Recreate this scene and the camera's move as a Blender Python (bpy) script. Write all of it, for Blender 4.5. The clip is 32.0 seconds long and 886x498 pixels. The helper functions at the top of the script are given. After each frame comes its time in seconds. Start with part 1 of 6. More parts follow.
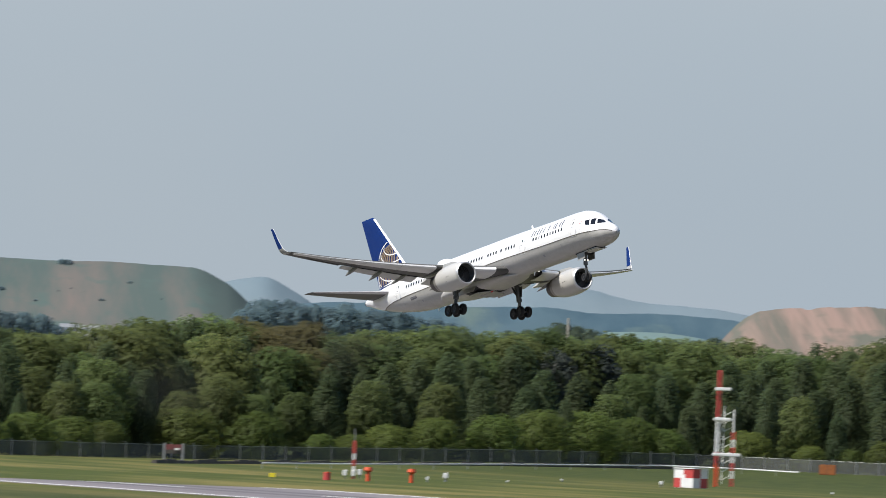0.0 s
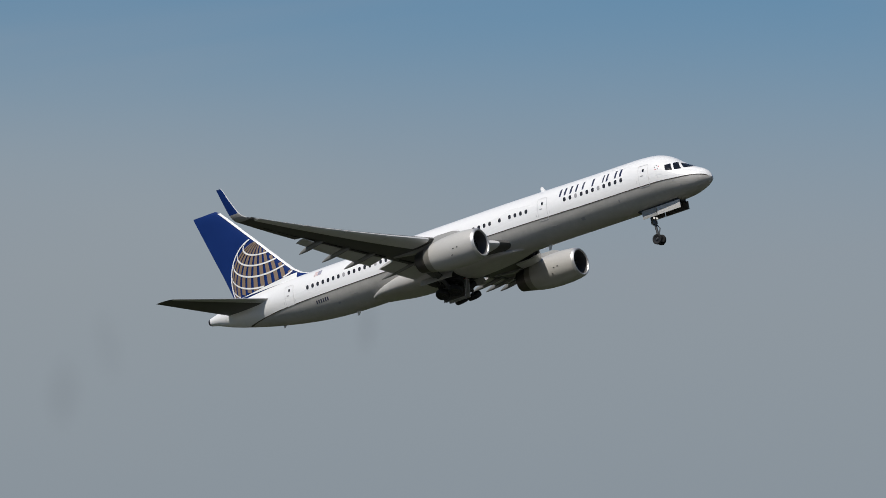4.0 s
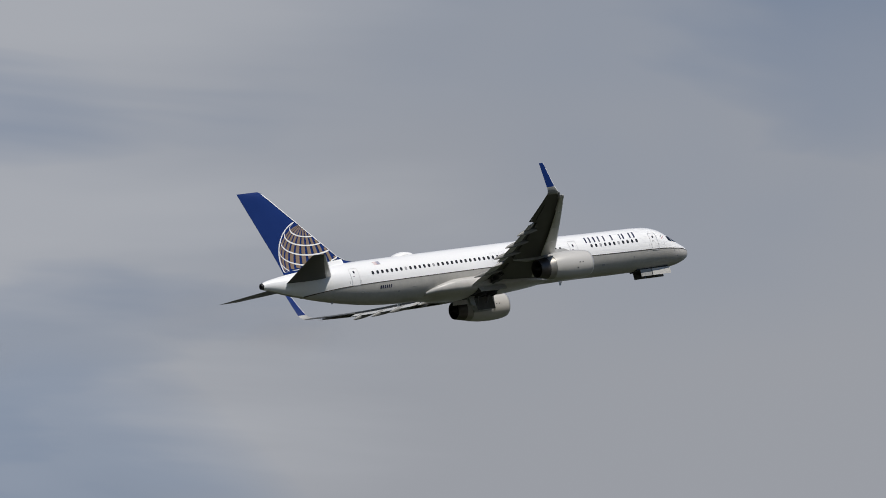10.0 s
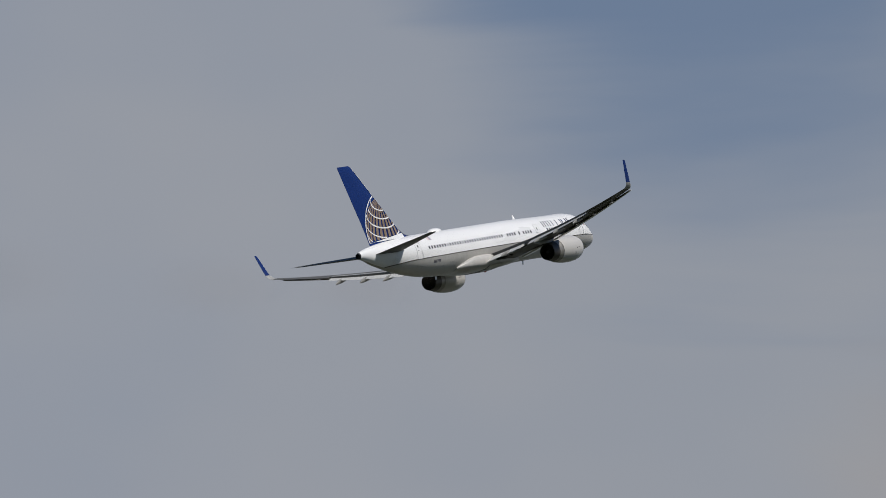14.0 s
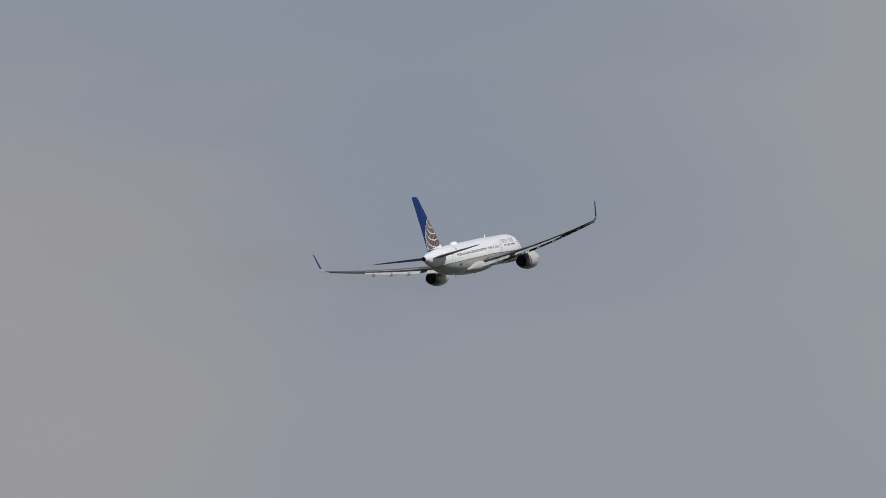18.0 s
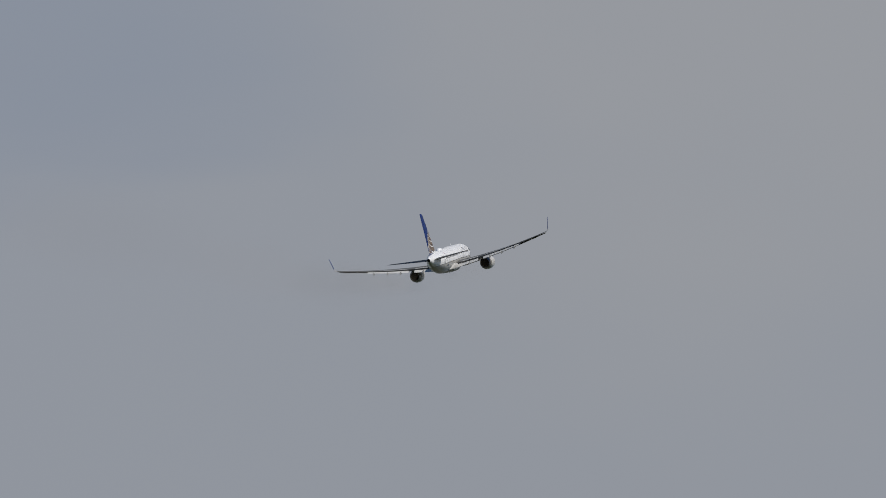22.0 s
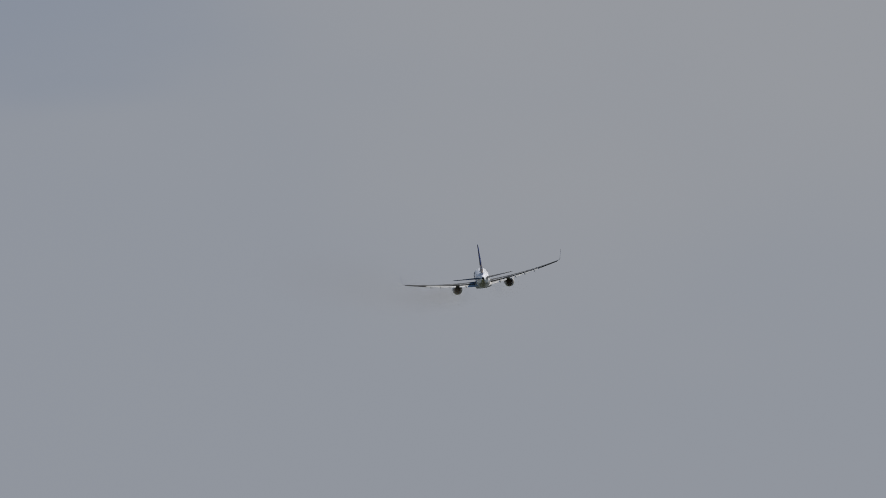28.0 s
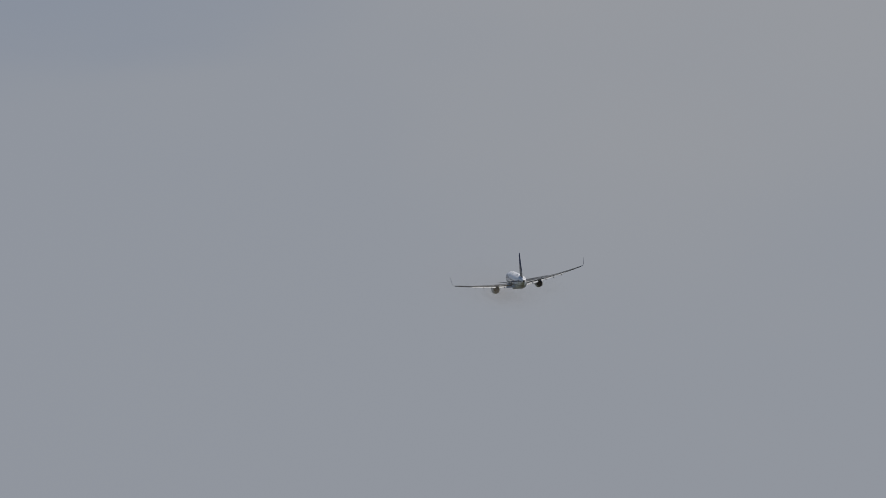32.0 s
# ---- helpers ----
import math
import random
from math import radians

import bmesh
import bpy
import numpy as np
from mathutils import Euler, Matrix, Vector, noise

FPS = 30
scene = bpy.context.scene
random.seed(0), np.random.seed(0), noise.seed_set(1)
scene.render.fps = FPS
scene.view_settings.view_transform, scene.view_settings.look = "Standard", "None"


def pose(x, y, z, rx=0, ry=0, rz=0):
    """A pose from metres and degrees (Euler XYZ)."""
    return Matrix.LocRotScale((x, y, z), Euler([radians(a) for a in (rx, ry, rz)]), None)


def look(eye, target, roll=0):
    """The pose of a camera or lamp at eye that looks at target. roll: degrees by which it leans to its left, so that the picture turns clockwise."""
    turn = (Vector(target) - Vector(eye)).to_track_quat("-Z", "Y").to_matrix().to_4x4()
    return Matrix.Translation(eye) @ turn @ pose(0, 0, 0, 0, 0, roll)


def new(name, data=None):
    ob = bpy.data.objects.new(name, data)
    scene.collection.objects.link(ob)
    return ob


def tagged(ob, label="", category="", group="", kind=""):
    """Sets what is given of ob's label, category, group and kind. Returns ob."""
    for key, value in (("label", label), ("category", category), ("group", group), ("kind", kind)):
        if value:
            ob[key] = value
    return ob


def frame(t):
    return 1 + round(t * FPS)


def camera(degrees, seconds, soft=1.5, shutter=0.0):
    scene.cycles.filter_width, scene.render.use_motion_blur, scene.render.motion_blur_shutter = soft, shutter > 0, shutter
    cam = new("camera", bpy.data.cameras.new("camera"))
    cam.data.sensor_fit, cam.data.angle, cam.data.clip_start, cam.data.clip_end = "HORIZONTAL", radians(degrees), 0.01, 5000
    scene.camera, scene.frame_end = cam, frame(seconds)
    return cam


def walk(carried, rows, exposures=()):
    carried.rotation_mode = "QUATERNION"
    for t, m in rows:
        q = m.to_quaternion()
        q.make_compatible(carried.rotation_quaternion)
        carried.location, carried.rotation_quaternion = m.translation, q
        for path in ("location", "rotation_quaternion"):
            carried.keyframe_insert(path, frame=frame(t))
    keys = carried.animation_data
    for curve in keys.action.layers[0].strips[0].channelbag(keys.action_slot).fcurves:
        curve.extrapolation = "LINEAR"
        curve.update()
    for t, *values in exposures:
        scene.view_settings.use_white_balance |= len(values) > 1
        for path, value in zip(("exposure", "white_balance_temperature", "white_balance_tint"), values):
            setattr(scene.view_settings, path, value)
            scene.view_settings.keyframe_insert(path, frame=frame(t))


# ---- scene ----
# ---- camera ----
# seconds and the camera's turn (Euler degrees); it stands on a viewing mound
EYE = (0.0, 0.0, 9.1)
CAMERA = [
    (0.0, 91.491, -2.499, 58.435),
    (0.5, 91.882, -2.499, 56.168),
    (1.0, 92.292, -2.498, 53.680),
    (1.5, 92.833, -2.497, 50.876),
    (2.0, 93.428, -2.496, 47.741),
    (2.5, 93.883, -2.182, 44.902),
    (3.0, 94.272, -1.870, 41.960),
    (3.5, 94.714, -1.557, 38.519),
    (4.0, 95.514, -1.244, 34.069),
    (4.5, 96.463, -0.932, 29.305),
    (5.0, 97.516, -0.620, 24.458),
    (5.5, 98.627, -0.309, 19.288),
    (6.0, 99.937, -0.000, 13.415),
    (6.5, 101.334, -0.000, 6.818),
    (7.0, 102.490, -0.000, -0.177),
    (7.5, 103.482, -0.000, -7.366),
    (8.0, 104.365, -0.000, -14.484),
    (8.5, 105.031, -0.000, -21.105),
    (9.0, 105.530, -0.000, -27.022),
    (9.5, 105.777, -0.000, -32.385),
    (10.0, 105.964, -0.000, -37.120),
    (10.5, 106.170, -0.000, -41.404),
    (11.0, 106.223, -0.000, -45.283),
    (11.5, 106.114, -0.000, -48.701),
    (12.0, 106.041, -0.000, -51.765),
    (12.5, 106.007, -0.000, -54.574),
    (13.0, 105.833, -0.000, -57.285),
    (13.5, 105.460, -0.000, -59.677),
    (14.0, 105.093, -0.000, -61.465),
    (14.5, 104.794, -0.000, -62.928),
    (15.0, 104.498, -0.000, -64.375),
    (15.5, 104.191, -0.000, -65.706),
    (16.0, 103.871, -0.000, -67.035),
    (16.5, 103.564, -0.000, -68.359),
    (17.0, 103.329, -0.000, -69.422),
    (17.5, 103.131, -0.000, -70.283),
    (18.0, 102.883, -0.000, -70.914),
    (18.5, 102.629, -0.000, -71.505),
    (19.0, 102.458, -0.000, -72.105),
    (19.5, 102.330, -0.000, -72.623),
    (20.0, 102.191, -0.000, -73.036),
    (20.5, 102.022, -0.000, -73.391),
    (21.0, 101.900, -0.000, -73.761),
    (21.5, 101.796, -0.000, -74.107),
    (22.0, 101.707, -0.000, -74.454),
    (22.5, 101.607, -0.000, -74.796),
    (23.0, 101.564, -0.000, -75.038),
    (23.5, 101.520, -0.000, -75.176),
    (24.0, 101.465, -0.000, -75.227),
    (24.5, 101.400, -0.000, -75.255),
    (25.0, 101.323, -0.000, -75.271),
    (25.5, 101.254, -0.000, -75.351),
    (26.0, 101.205, -0.000, -75.399),
    (26.5, 101.178, -0.000, -75.426),
    (27.0, 101.155, -0.000, -75.459),
    (27.5, 101.120, -0.000, -75.525),
    (28.0, 101.087, -0.000, -75.543),
    (28.5, 101.047, -0.000, -75.467),
    (29.0, 101.005, -0.000, -75.389),
    (29.5, 100.960, -0.000, -75.300),
    (30.0, 100.924, -0.000, -75.203),
    (30.5, 100.891, -0.000, -75.111),
    (31.0, 100.844, -0.000, -75.014),
    (31.5, 100.796, -0.000, -74.935),
    (32.0, 100.749, -0.000, -74.842),
]
# seconds, the aeroplane's nose (metres) and its turn (Euler degrees)
FLIGHT = [
    (0.0, -514.10, 333.88, 28.35, 0.45, -11.15, -1.15),
    (0.5, -474.81, 336.83, 31.83, 0.22, -11.03, -1.05),
    (1.0, -434.29, 338.64, 35.69, 0.38, -11.80, -1.38),
    (1.5, -398.32, 344.14, 40.00, 0.04, -12.45, -1.47),
    (2.0, -368.07, 355.88, 44.61, 0.80, -12.88, -2.17),
    (2.5, -337.63, 361.59, 47.76, 0.36, -12.92, -1.98),
    (3.0, -310.37, 369.20, 50.94, 0.23, -13.46, -1.86),
    (3.5, -284.01, 383.27, 55.06, -0.69, -14.03, -1.50),
    (4.0, -251.90, 405.44, 61.85, -1.11, -13.87, -1.32),
    (4.5, -216.55, 426.37, 69.85, -1.33, -13.64, -1.50),
    (5.0, -178.88, 444.23, 78.68, -1.38, -13.41, -1.81),
    (5.5, -136.39, 457.87, 87.76, -1.29, -13.21, -2.46),
    (6.0, -85.66, 462.59, 96.48, -2.22, -12.78, -2.37),
    (6.5, -30.79, 464.56, 105.98, -3.29, -12.50, -2.72),
    (7.0, 26.22, 467.47, 116.28, -4.38, -13.04, -2.93),
    (7.5, 84.67, 466.03, 125.78, -4.31, -12.98, -2.92),
    (8.0, 142.49, 461.03, 134.99, -3.40, -13.13, -2.83),
    (8.5, 199.13, 455.85, 144.09, -2.91, -13.57, -2.72),
    (9.0, 254.49, 451.47, 153.65, -2.89, -14.24, -2.61),
    (9.5, 308.49, 446.84, 163.08, -2.73, -14.42, -2.54),
    (10.0, 360.66, 440.41, 172.29, -3.64, -15.12, -2.38),
    (10.5, 402.44, 422.88, 177.51, -4.33, -15.49, -2.26),
    (11.0, 426.76, 392.72, 176.83, -4.03, -15.93, -1.92),
    (11.5, 445.56, 365.07, 175.34, -2.91, -15.90, -1.81),
    (12.0, 468.58, 345.86, 176.03, -2.40, -15.75, -1.53),
    (12.5, 485.78, 324.23, 175.09, -2.80, -16.35, -1.31),
    (13.0, 498.97, 302.62, 173.30, -3.38, -16.94, -0.99),
    (13.5, 519.06, 288.43, 174.09, -4.76, -17.52, -0.86),
    (14.0, 549.43, 282.73, 177.63, -5.57, -17.61, -0.37),
    (14.5, 587.30, 282.98, 182.98, -6.01, -17.30, -0.08),
    (15.0, 624.79, 283.88, 188.13, -6.02, -17.00, 0.26),
    (15.5, 661.75, 283.62, 192.75, -6.01, -16.69, 0.71),
    (16.0, 699.16, 281.79, 196.86, -5.98, -16.36, 1.16),
    (16.5, 736.58, 278.91, 200.69, -5.93, -16.04, 1.60),
    (17.0, 773.61, 277.17, 204.58, -5.84, -15.78, 2.30),
    (17.5, 810.72, 278.62, 209.05, -6.38, -15.78, 2.57),
    (18.0, 847.21, 282.47, 213.74, -6.93, -15.73, 3.07),
    (18.5, 883.33, 286.81, 218.50, -7.48, -15.65, 3.61),
    (19.0, 919.62, 290.69, 223.21, -8.00, -15.64, 4.14),
    (19.5, 956.53, 293.79, 227.88, -8.32, -15.44, 4.72),
    (20.0, 993.53, 296.46, 232.56, -8.64, -15.23, 5.39),
    (20.5, 1029.96, 299.68, 237.35, -8.80, -14.98, 6.00),
    (21.0, 1065.93, 303.94, 242.30, -8.94, -14.77, 6.58),
    (21.5, 1101.74, 308.51, 247.47, -9.08, -14.58, 7.19),
    (22.0, 1137.62, 312.56, 252.80, -9.21, -14.40, 7.79),
    (22.5, 1173.52, 316.18, 258.29, -9.33, -14.21, 8.40),
    (23.0, 1209.28, 320.86, 263.82, -9.45, -14.07, 9.11),
    (23.5, 1245.13, 327.79, 269.54, -9.44, -13.98, 9.61),
    (24.0, 1280.78, 336.11, 275.29, -9.44, -13.88, 10.20),
    (24.5, 1316.41, 344.41, 280.95, -9.43, -13.77, 10.81),
    (25.0, 1352.12, 352.56, 286.44, -9.43, -13.64, 11.43),
    (25.5, 1387.85, 360.63, 291.84, -9.42, -13.53, 11.99),
    (26.0, 1423.76, 368.01, 297.26, -9.41, -13.43, 12.58),
    (26.5, 1459.92, 374.41, 302.70, -9.39, -13.36, 13.19),
    (27.0, 1496.15, 380.47, 308.18, -9.38, -13.29, 13.79),
    (27.5, 1532.10, 386.92, 313.71, -9.36, -13.21, 14.36),
    (28.0, 1568.43, 394.48, 319.38, -9.34, -13.13, 14.98),
    (28.5, 1607.23, 403.94, 325.67, -9.39, -13.15, 15.56),
    (29.0, 1646.40, 414.57, 332.08, -9.44, -13.15, 16.13),
    (29.5, 1685.36, 425.49, 338.44, -9.48, -13.16, 16.72),
    (30.0, 1724.33, 436.40, 344.72, -9.53, -13.17, 17.31),
    (30.5, 1763.24, 447.63, 350.92, -9.58, -13.19, 17.90),
    (31.0, 1801.93, 459.70, 357.05, -9.62, -13.19, 18.50),
    (31.5, 1840.31, 473.00, 363.06, -9.67, -13.19, 19.08),
    (32.0, 1878.34, 487.67, 368.91, -9.71, -13.20, 19.67),
]
EXPOSURES = [(0.0, 0.76), (0.5, 0.57), (1.0, 0.34), (2.0, 0.12), (3.0, 0.02), (32.0, 0.0)]
cam = camera(7.766, 32.0, soft=0.75, shutter=0.2)
walk(cam, [(t, pose(*EYE, a, b, c)) for t, a, b, c in CAMERA], EXPOSURES)

# ---- sky, sun and exposure ----
def build_world():
    w = bpy.data.worlds.new("sky")
    w.use_nodes = True
    nt = w.node_tree
    nt.nodes.clear()
    N, L = nt.nodes.new, nt.links.new
    out = N("ShaderNodeOutputWorld")
    bg = N("ShaderNodeBackground")
    bg.inputs["Strength"].default_value = 1.0
    L(bg.outputs[0], out.inputs["Surface"])
    sky = N("ShaderNodeTexSky")
    sky.sky_type = "NISHITA"
    sky.sun_disc = False
    sky.sun_elevation = radians(SUN_ELEVATION)
    sky.sun_rotation = radians(SUN_TURN)
    sky.air_density, sky.dust_density, sky.ozone_density = 1.0, 0.3, 4.0
    dim = N("ShaderNodeVectorMath")
    dim.operation = "SCALE"
    dim.inputs["Scale"].default_value = SKY_STRENGTH
    rich = N("ShaderNodeHueSaturation")
    rich.inputs["Saturation"].default_value = 1.22
    L(sky.outputs[0], rich.inputs["Color"])
    L(rich.outputs[0], dim.inputs[0])
    co = N("ShaderNodeTexCoord")
    sep = N("ShaderNodeSeparateXYZ")
    L(co.outputs["Generated"], sep.inputs[0])

    def noise_at(scale, detail, stretch, distortion=0.0):
        mp = N("ShaderNodeMapping")
        mp.inputs["Scale"].default_value = stretch
        mp.inputs["Rotation"].default_value = (0, radians(9), 0)
        L(co.outputs["Generated"], mp.inputs["Vector"])
        n = N("ShaderNodeTexNoise")
        n.inputs["Scale"].default_value = scale
        n.inputs["Detail"].default_value = detail
        n.inputs["Roughness"].default_value = 0.5
        n.inputs["Distortion"].default_value = distortion
        L(mp.outputs[0], n.inputs["Vector"])
        return n.outputs["Fac"]

    def ramp(value, a, b, lo=0.0, hi=1.0):
        m = N("ShaderNodeMapRange")
        m.interpolation_type = "SMOOTHSTEP"
        for k, v in (("From Min", a), ("From Max", b), ("To Min", lo), ("To Max", hi)):
            m.inputs[k].default_value = v
        L(value, m.inputs["Value"])
        return m.outputs["Result"]

    def calc(op, a, b):
        m = N("ShaderNodeMath")
        m.operation = op
        m.use_clamp = op == "ADD"
        for k, v in ((0, a), (1, b)):
            if isinstance(v, (int, float)):
                m.inputs[k].default_value = v
            else:
                L(v, m.inputs[k])
        return m.outputs[0]

    streak = noise_at(6.0, 5.0, (1.0, 1.0, 4.2), 0.6)
    broad = noise_at(4.0, 3.0, (1.0, 1.0, 2.2))
    lean = calc("SUBTRACT", sep.outputs["X"], calc("MULTIPLY", calc("SUBTRACT", sep.outputs["Z"], 0.25), 3.0))
    edge = calc("SUBTRACT", calc("MULTIPLY", broad, 0.34), 0.17)
    wisp = calc("SUBTRACT", calc("MULTIPLY", streak, 0.24), 0.12)
    sway = N("ShaderNodeMath")
    sway.operation = "ADD"
    L(lean, sway.inputs[0])
    both = N("ShaderNodeMath")
    both.operation = "ADD"
    L(edge, both.inputs[0])
    L(wisp, both.inputs[1])
    L(both.outputs[0], sway.inputs[1])
    bank = ramp(sway.outputs[0], *CLOUD_BANK)
    low = ramp(sep.outputs["Z"], *LOW_CLOUD)
    mask = calc("ADD", calc("ADD", bank, low), calc("MULTIPLY", ramp(streak, 0.49, 0.74), CLOUD_STREAK))
    def spot(bearing, up, wide, core, amount):
        """A soft-edged area of the sky: bearing, height, outer and inner size in degrees."""
        way = N("ShaderNodeVectorMath")
        way.operation = "DOT_PRODUCT"
        L(co.outputs["Generated"], way.inputs[0])
        way.inputs[1].default_value = (-math.sin(radians(bearing)) * math.cos(radians(up)), math.cos(radians(bearing)) * math.cos(radians(up)), math.sin(radians(up)))
        near = N("ShaderNodeMath")
        near.operation = "ADD"
        L(way.outputs["Value"], near.inputs[0])
        L(calc("MULTIPLY", calc("SUBTRACT", streak, 0.5), 3.0 * (1 - math.cos(radians(wide)))), near.inputs[1])
        return ramp(near.outputs[0], math.cos(radians(wide)), math.cos(radians(core)), 0.0, amount)

    # long thin streaks between two places of the sky
    for b0, up0, b1, up1, thick, amount in CLOUD_STREAKS:
        p, q = (Vector((-math.sin(radians(b)) * math.cos(radians(u)), math.cos(radians(b)) * math.cos(radians(u)), math.sin(radians(u)))) for b, u in ((b0, up0), (b1, up1)))
        off = N("ShaderNodeVectorMath")
        off.operation = "DOT_PRODUCT"
        L(co.outputs["Generated"], off.inputs[0])
        off.inputs[1].default_value = p.cross(q).normalized()
        bent = N("ShaderNodeMath")
        bent.operation = "MULTIPLY_ADD"
        L(calc("SUBTRACT", streak, 0.5), bent.inputs[0])
        bent.inputs[1].default_value = radians(thick) * 2.5
        L(off.outputs["Value"], bent.inputs[2])
        away = N("ShaderNodeMath")
        away.operation = "ABSOLUTE"
        L(bent.outputs[0], away.inputs[0])
        half = math.degrees(p.angle(q)) / 2
        run = spot((b0 + b1) / 2, (up0 + up1) / 2, half * 1.25, half * 0.3, amount)
        mask = calc("ADD", mask, calc("MULTIPLY", ramp(away.outputs[0], radians(thick), 0.0), run))
    # thin veils and gaps, and how much cloud they add or take
    for *where, amount in CLOUD_PATCHES:
        mask = calc("ADD" if amount > 0 else "SUBTRACT", mask, spot(*where, abs(amount)))
    shade = N("ShaderNodeMix")
    shade.data_type = "RGBA"
    shade.inputs[6].default_value = CLOUD_DARK
    shade.inputs[7].default_value = CLOUD_LIGHT
    L(ramp(noise_at(5.0, 4.0, (1.0, 1.0, 1.8)), 0.36, 0.64), shade.inputs[0])
    grey = N("ShaderNodeMix")
    grey.data_type = "RGBA"
    L(ramp(sep.outputs["X"], 0.80, 0.965, 0.0, 0.60), grey.inputs[0])
    L(shade.outputs[2], grey.inputs[6])
    grey.inputs[7].default_value = CLOUD_FAR
    # brighter, dimmer and warmer parts of the cloud
    tone = grey.outputs[2]
    for color, *where in CLOUD_TONES:
        m = N("ShaderNodeMix")
        m.data_type = "RGBA"
        L(spot(*where), m.inputs[0])
        L(tone, m.inputs[6])
        m.inputs[7].default_value = color
        tone = m.outputs[2]
    mix = N("ShaderNodeMix")
    mix.data_type = "RGBA"
    mix.clamp_factor = True
    L(mask, mix.inputs[0])
    L(dim.outputs[0], mix.inputs[6])
    L(tone, mix.inputs[7])
    veil = N("ShaderNodeMix")
    veil.data_type = "RGBA"
    L(calc("MULTIPLY", low, 0.75), veil.inputs[0])
    L(mix.outputs[2], veil.inputs[6])
    grade = N("ShaderNodeMix")
    grade.data_type = "RGBA"
    L(ramp(sep.outputs["Z"], 0.02, 0.11), grade.inputs[0])
    grade.inputs[6].default_value, grade.inputs[7].default_value = LOW_HAZE, HIGH_HAZE
    L(grade.outputs[2], veil.inputs[7])
    L(veil.outputs[2], bg.inputs["Color"])
    scene.world = w


SUN_ELEVATION = 55.0
SUN_TURN = 186.0     # clockwise from +Y, seen from above
SKY_STRENGTH = 0.060
CLOUD_BANK = (0.03, 0.62)
LOW_CLOUD = (0.138, 0.080)
CLOUD_STREAK = 0.45
CLOUD_DARK = (0.262, 0.294, 0.356, 1)
CLOUD_LIGHT = (0.318, 0.332, 0.366, 1)
CLOUD_FAR = (0.297, 0.309, 0.331, 1)
LOW_HAZE = (0.224, 0.268, 0.300, 1)
HIGH_HAZE = (0.272, 0.316, 0.346, 1)
CLOUD_PATCHES = [(-33.4, 13.2, 2.4, 0.3, -0.34), (-33.4, 17.1, 2.2, 0.4, 0.18), (-64.3, 17.5, 3.1, 0.4, -0.55), (2.5, 14.6, 5.0, 0.8, 0.32), (-3.2, 12.9, 4.0, 0.8, 0.14), (2.8, 10.4, 3.0, 0.4, 0.22), (-13.2, 17.8, 5.6, 1.6, -0.43), (-14.6, 14.3, 5.4, 1.8, 0.31),
                 (-13.2, 16.0, 2.6, 0.6, -0.10), (-13.5, 15.0, 6.5, 2.0, 0.08), (16.6, 11.0, 1.4, 0.2, 0.14), (9.8, 10.9, 1.2, 0.2, 0.14),
                 (-36.5, 18.6, 4.5, 1.0, 0.40), (-29.0, 13.0, 3.2, 0.5, -0.35), (-29.5, 17.6, 4.5, 1.2, 0.40), (-17.8, 17.2, 3.4, 1.0, -0.28)]
CLOUD_STREAKS = [(-13.4, 16.1, -18.8, 15.5, 0.24, 0.13), (-17.0, 16.6, -25.0, 15.5, 0.45, 0.20), (0.4, 14.8, -0.5, 13.5, 0.30, 0.20), (-0.3, 13.6, -3.4, 13.3, 0.40, 0.22), (6.2, 10.9, 0.8, 10.2, 0.50, 0.34),
                 (-21.0, 14.9, -25.5, 15.4, 0.40, 0.22)]
CLOUD_BRIGHT, CLOUD_DIM, CLOUD_WARM = (0.40, 0.415, 0.45, 1), (0.232, 0.268, 0.335, 1), (0.328, 0.316, 0.318, 1)
CLOUD_THIN = (0.270, 0.350, 0.452, 1)
CLOUD_TONES = [(CLOUD_THIN, -13.5, 14.3, 9.0, 4.0, 0.85), (CLOUD_BRIGHT, -30.5, 18.2, 6.5, 1.0, 0.85), (CLOUD_BRIGHT, -17.0, 12.4, 4.5, 0.8, 0.2), (CLOUD_DIM, -69.3, 15.8, 4.6, 0.6, 0.55), (CLOUD_DIM, -72.0, 14.6, 2.6, 0.2, 0.22), (CLOUD_WARM, -66.8, 11.2, 3.3, 0.7, 0.75),
               (CLOUD_DIM, -48.0, 14.8, 3.4, 0.6, 0.4)]
build_world()
sun = new("sun", bpy.data.lights.new("sun", "SUN"))
sun.data.energy, sun.data.angle, sun.data.color = 4.0, radians(0.6), (1.0, 0.95, 0.88)
SUN_WAY = Vector((math.sin(radians(SUN_TURN)) * math.cos(radians(SUN_ELEVATION)),
                  math.cos(radians(SUN_TURN)) * math.cos(radians(SUN_ELEVATION)), math.sin(radians(SUN_ELEVATION))))
sun.matrix_basis = look(SUN_WAY * 900, (0, 0, 0))

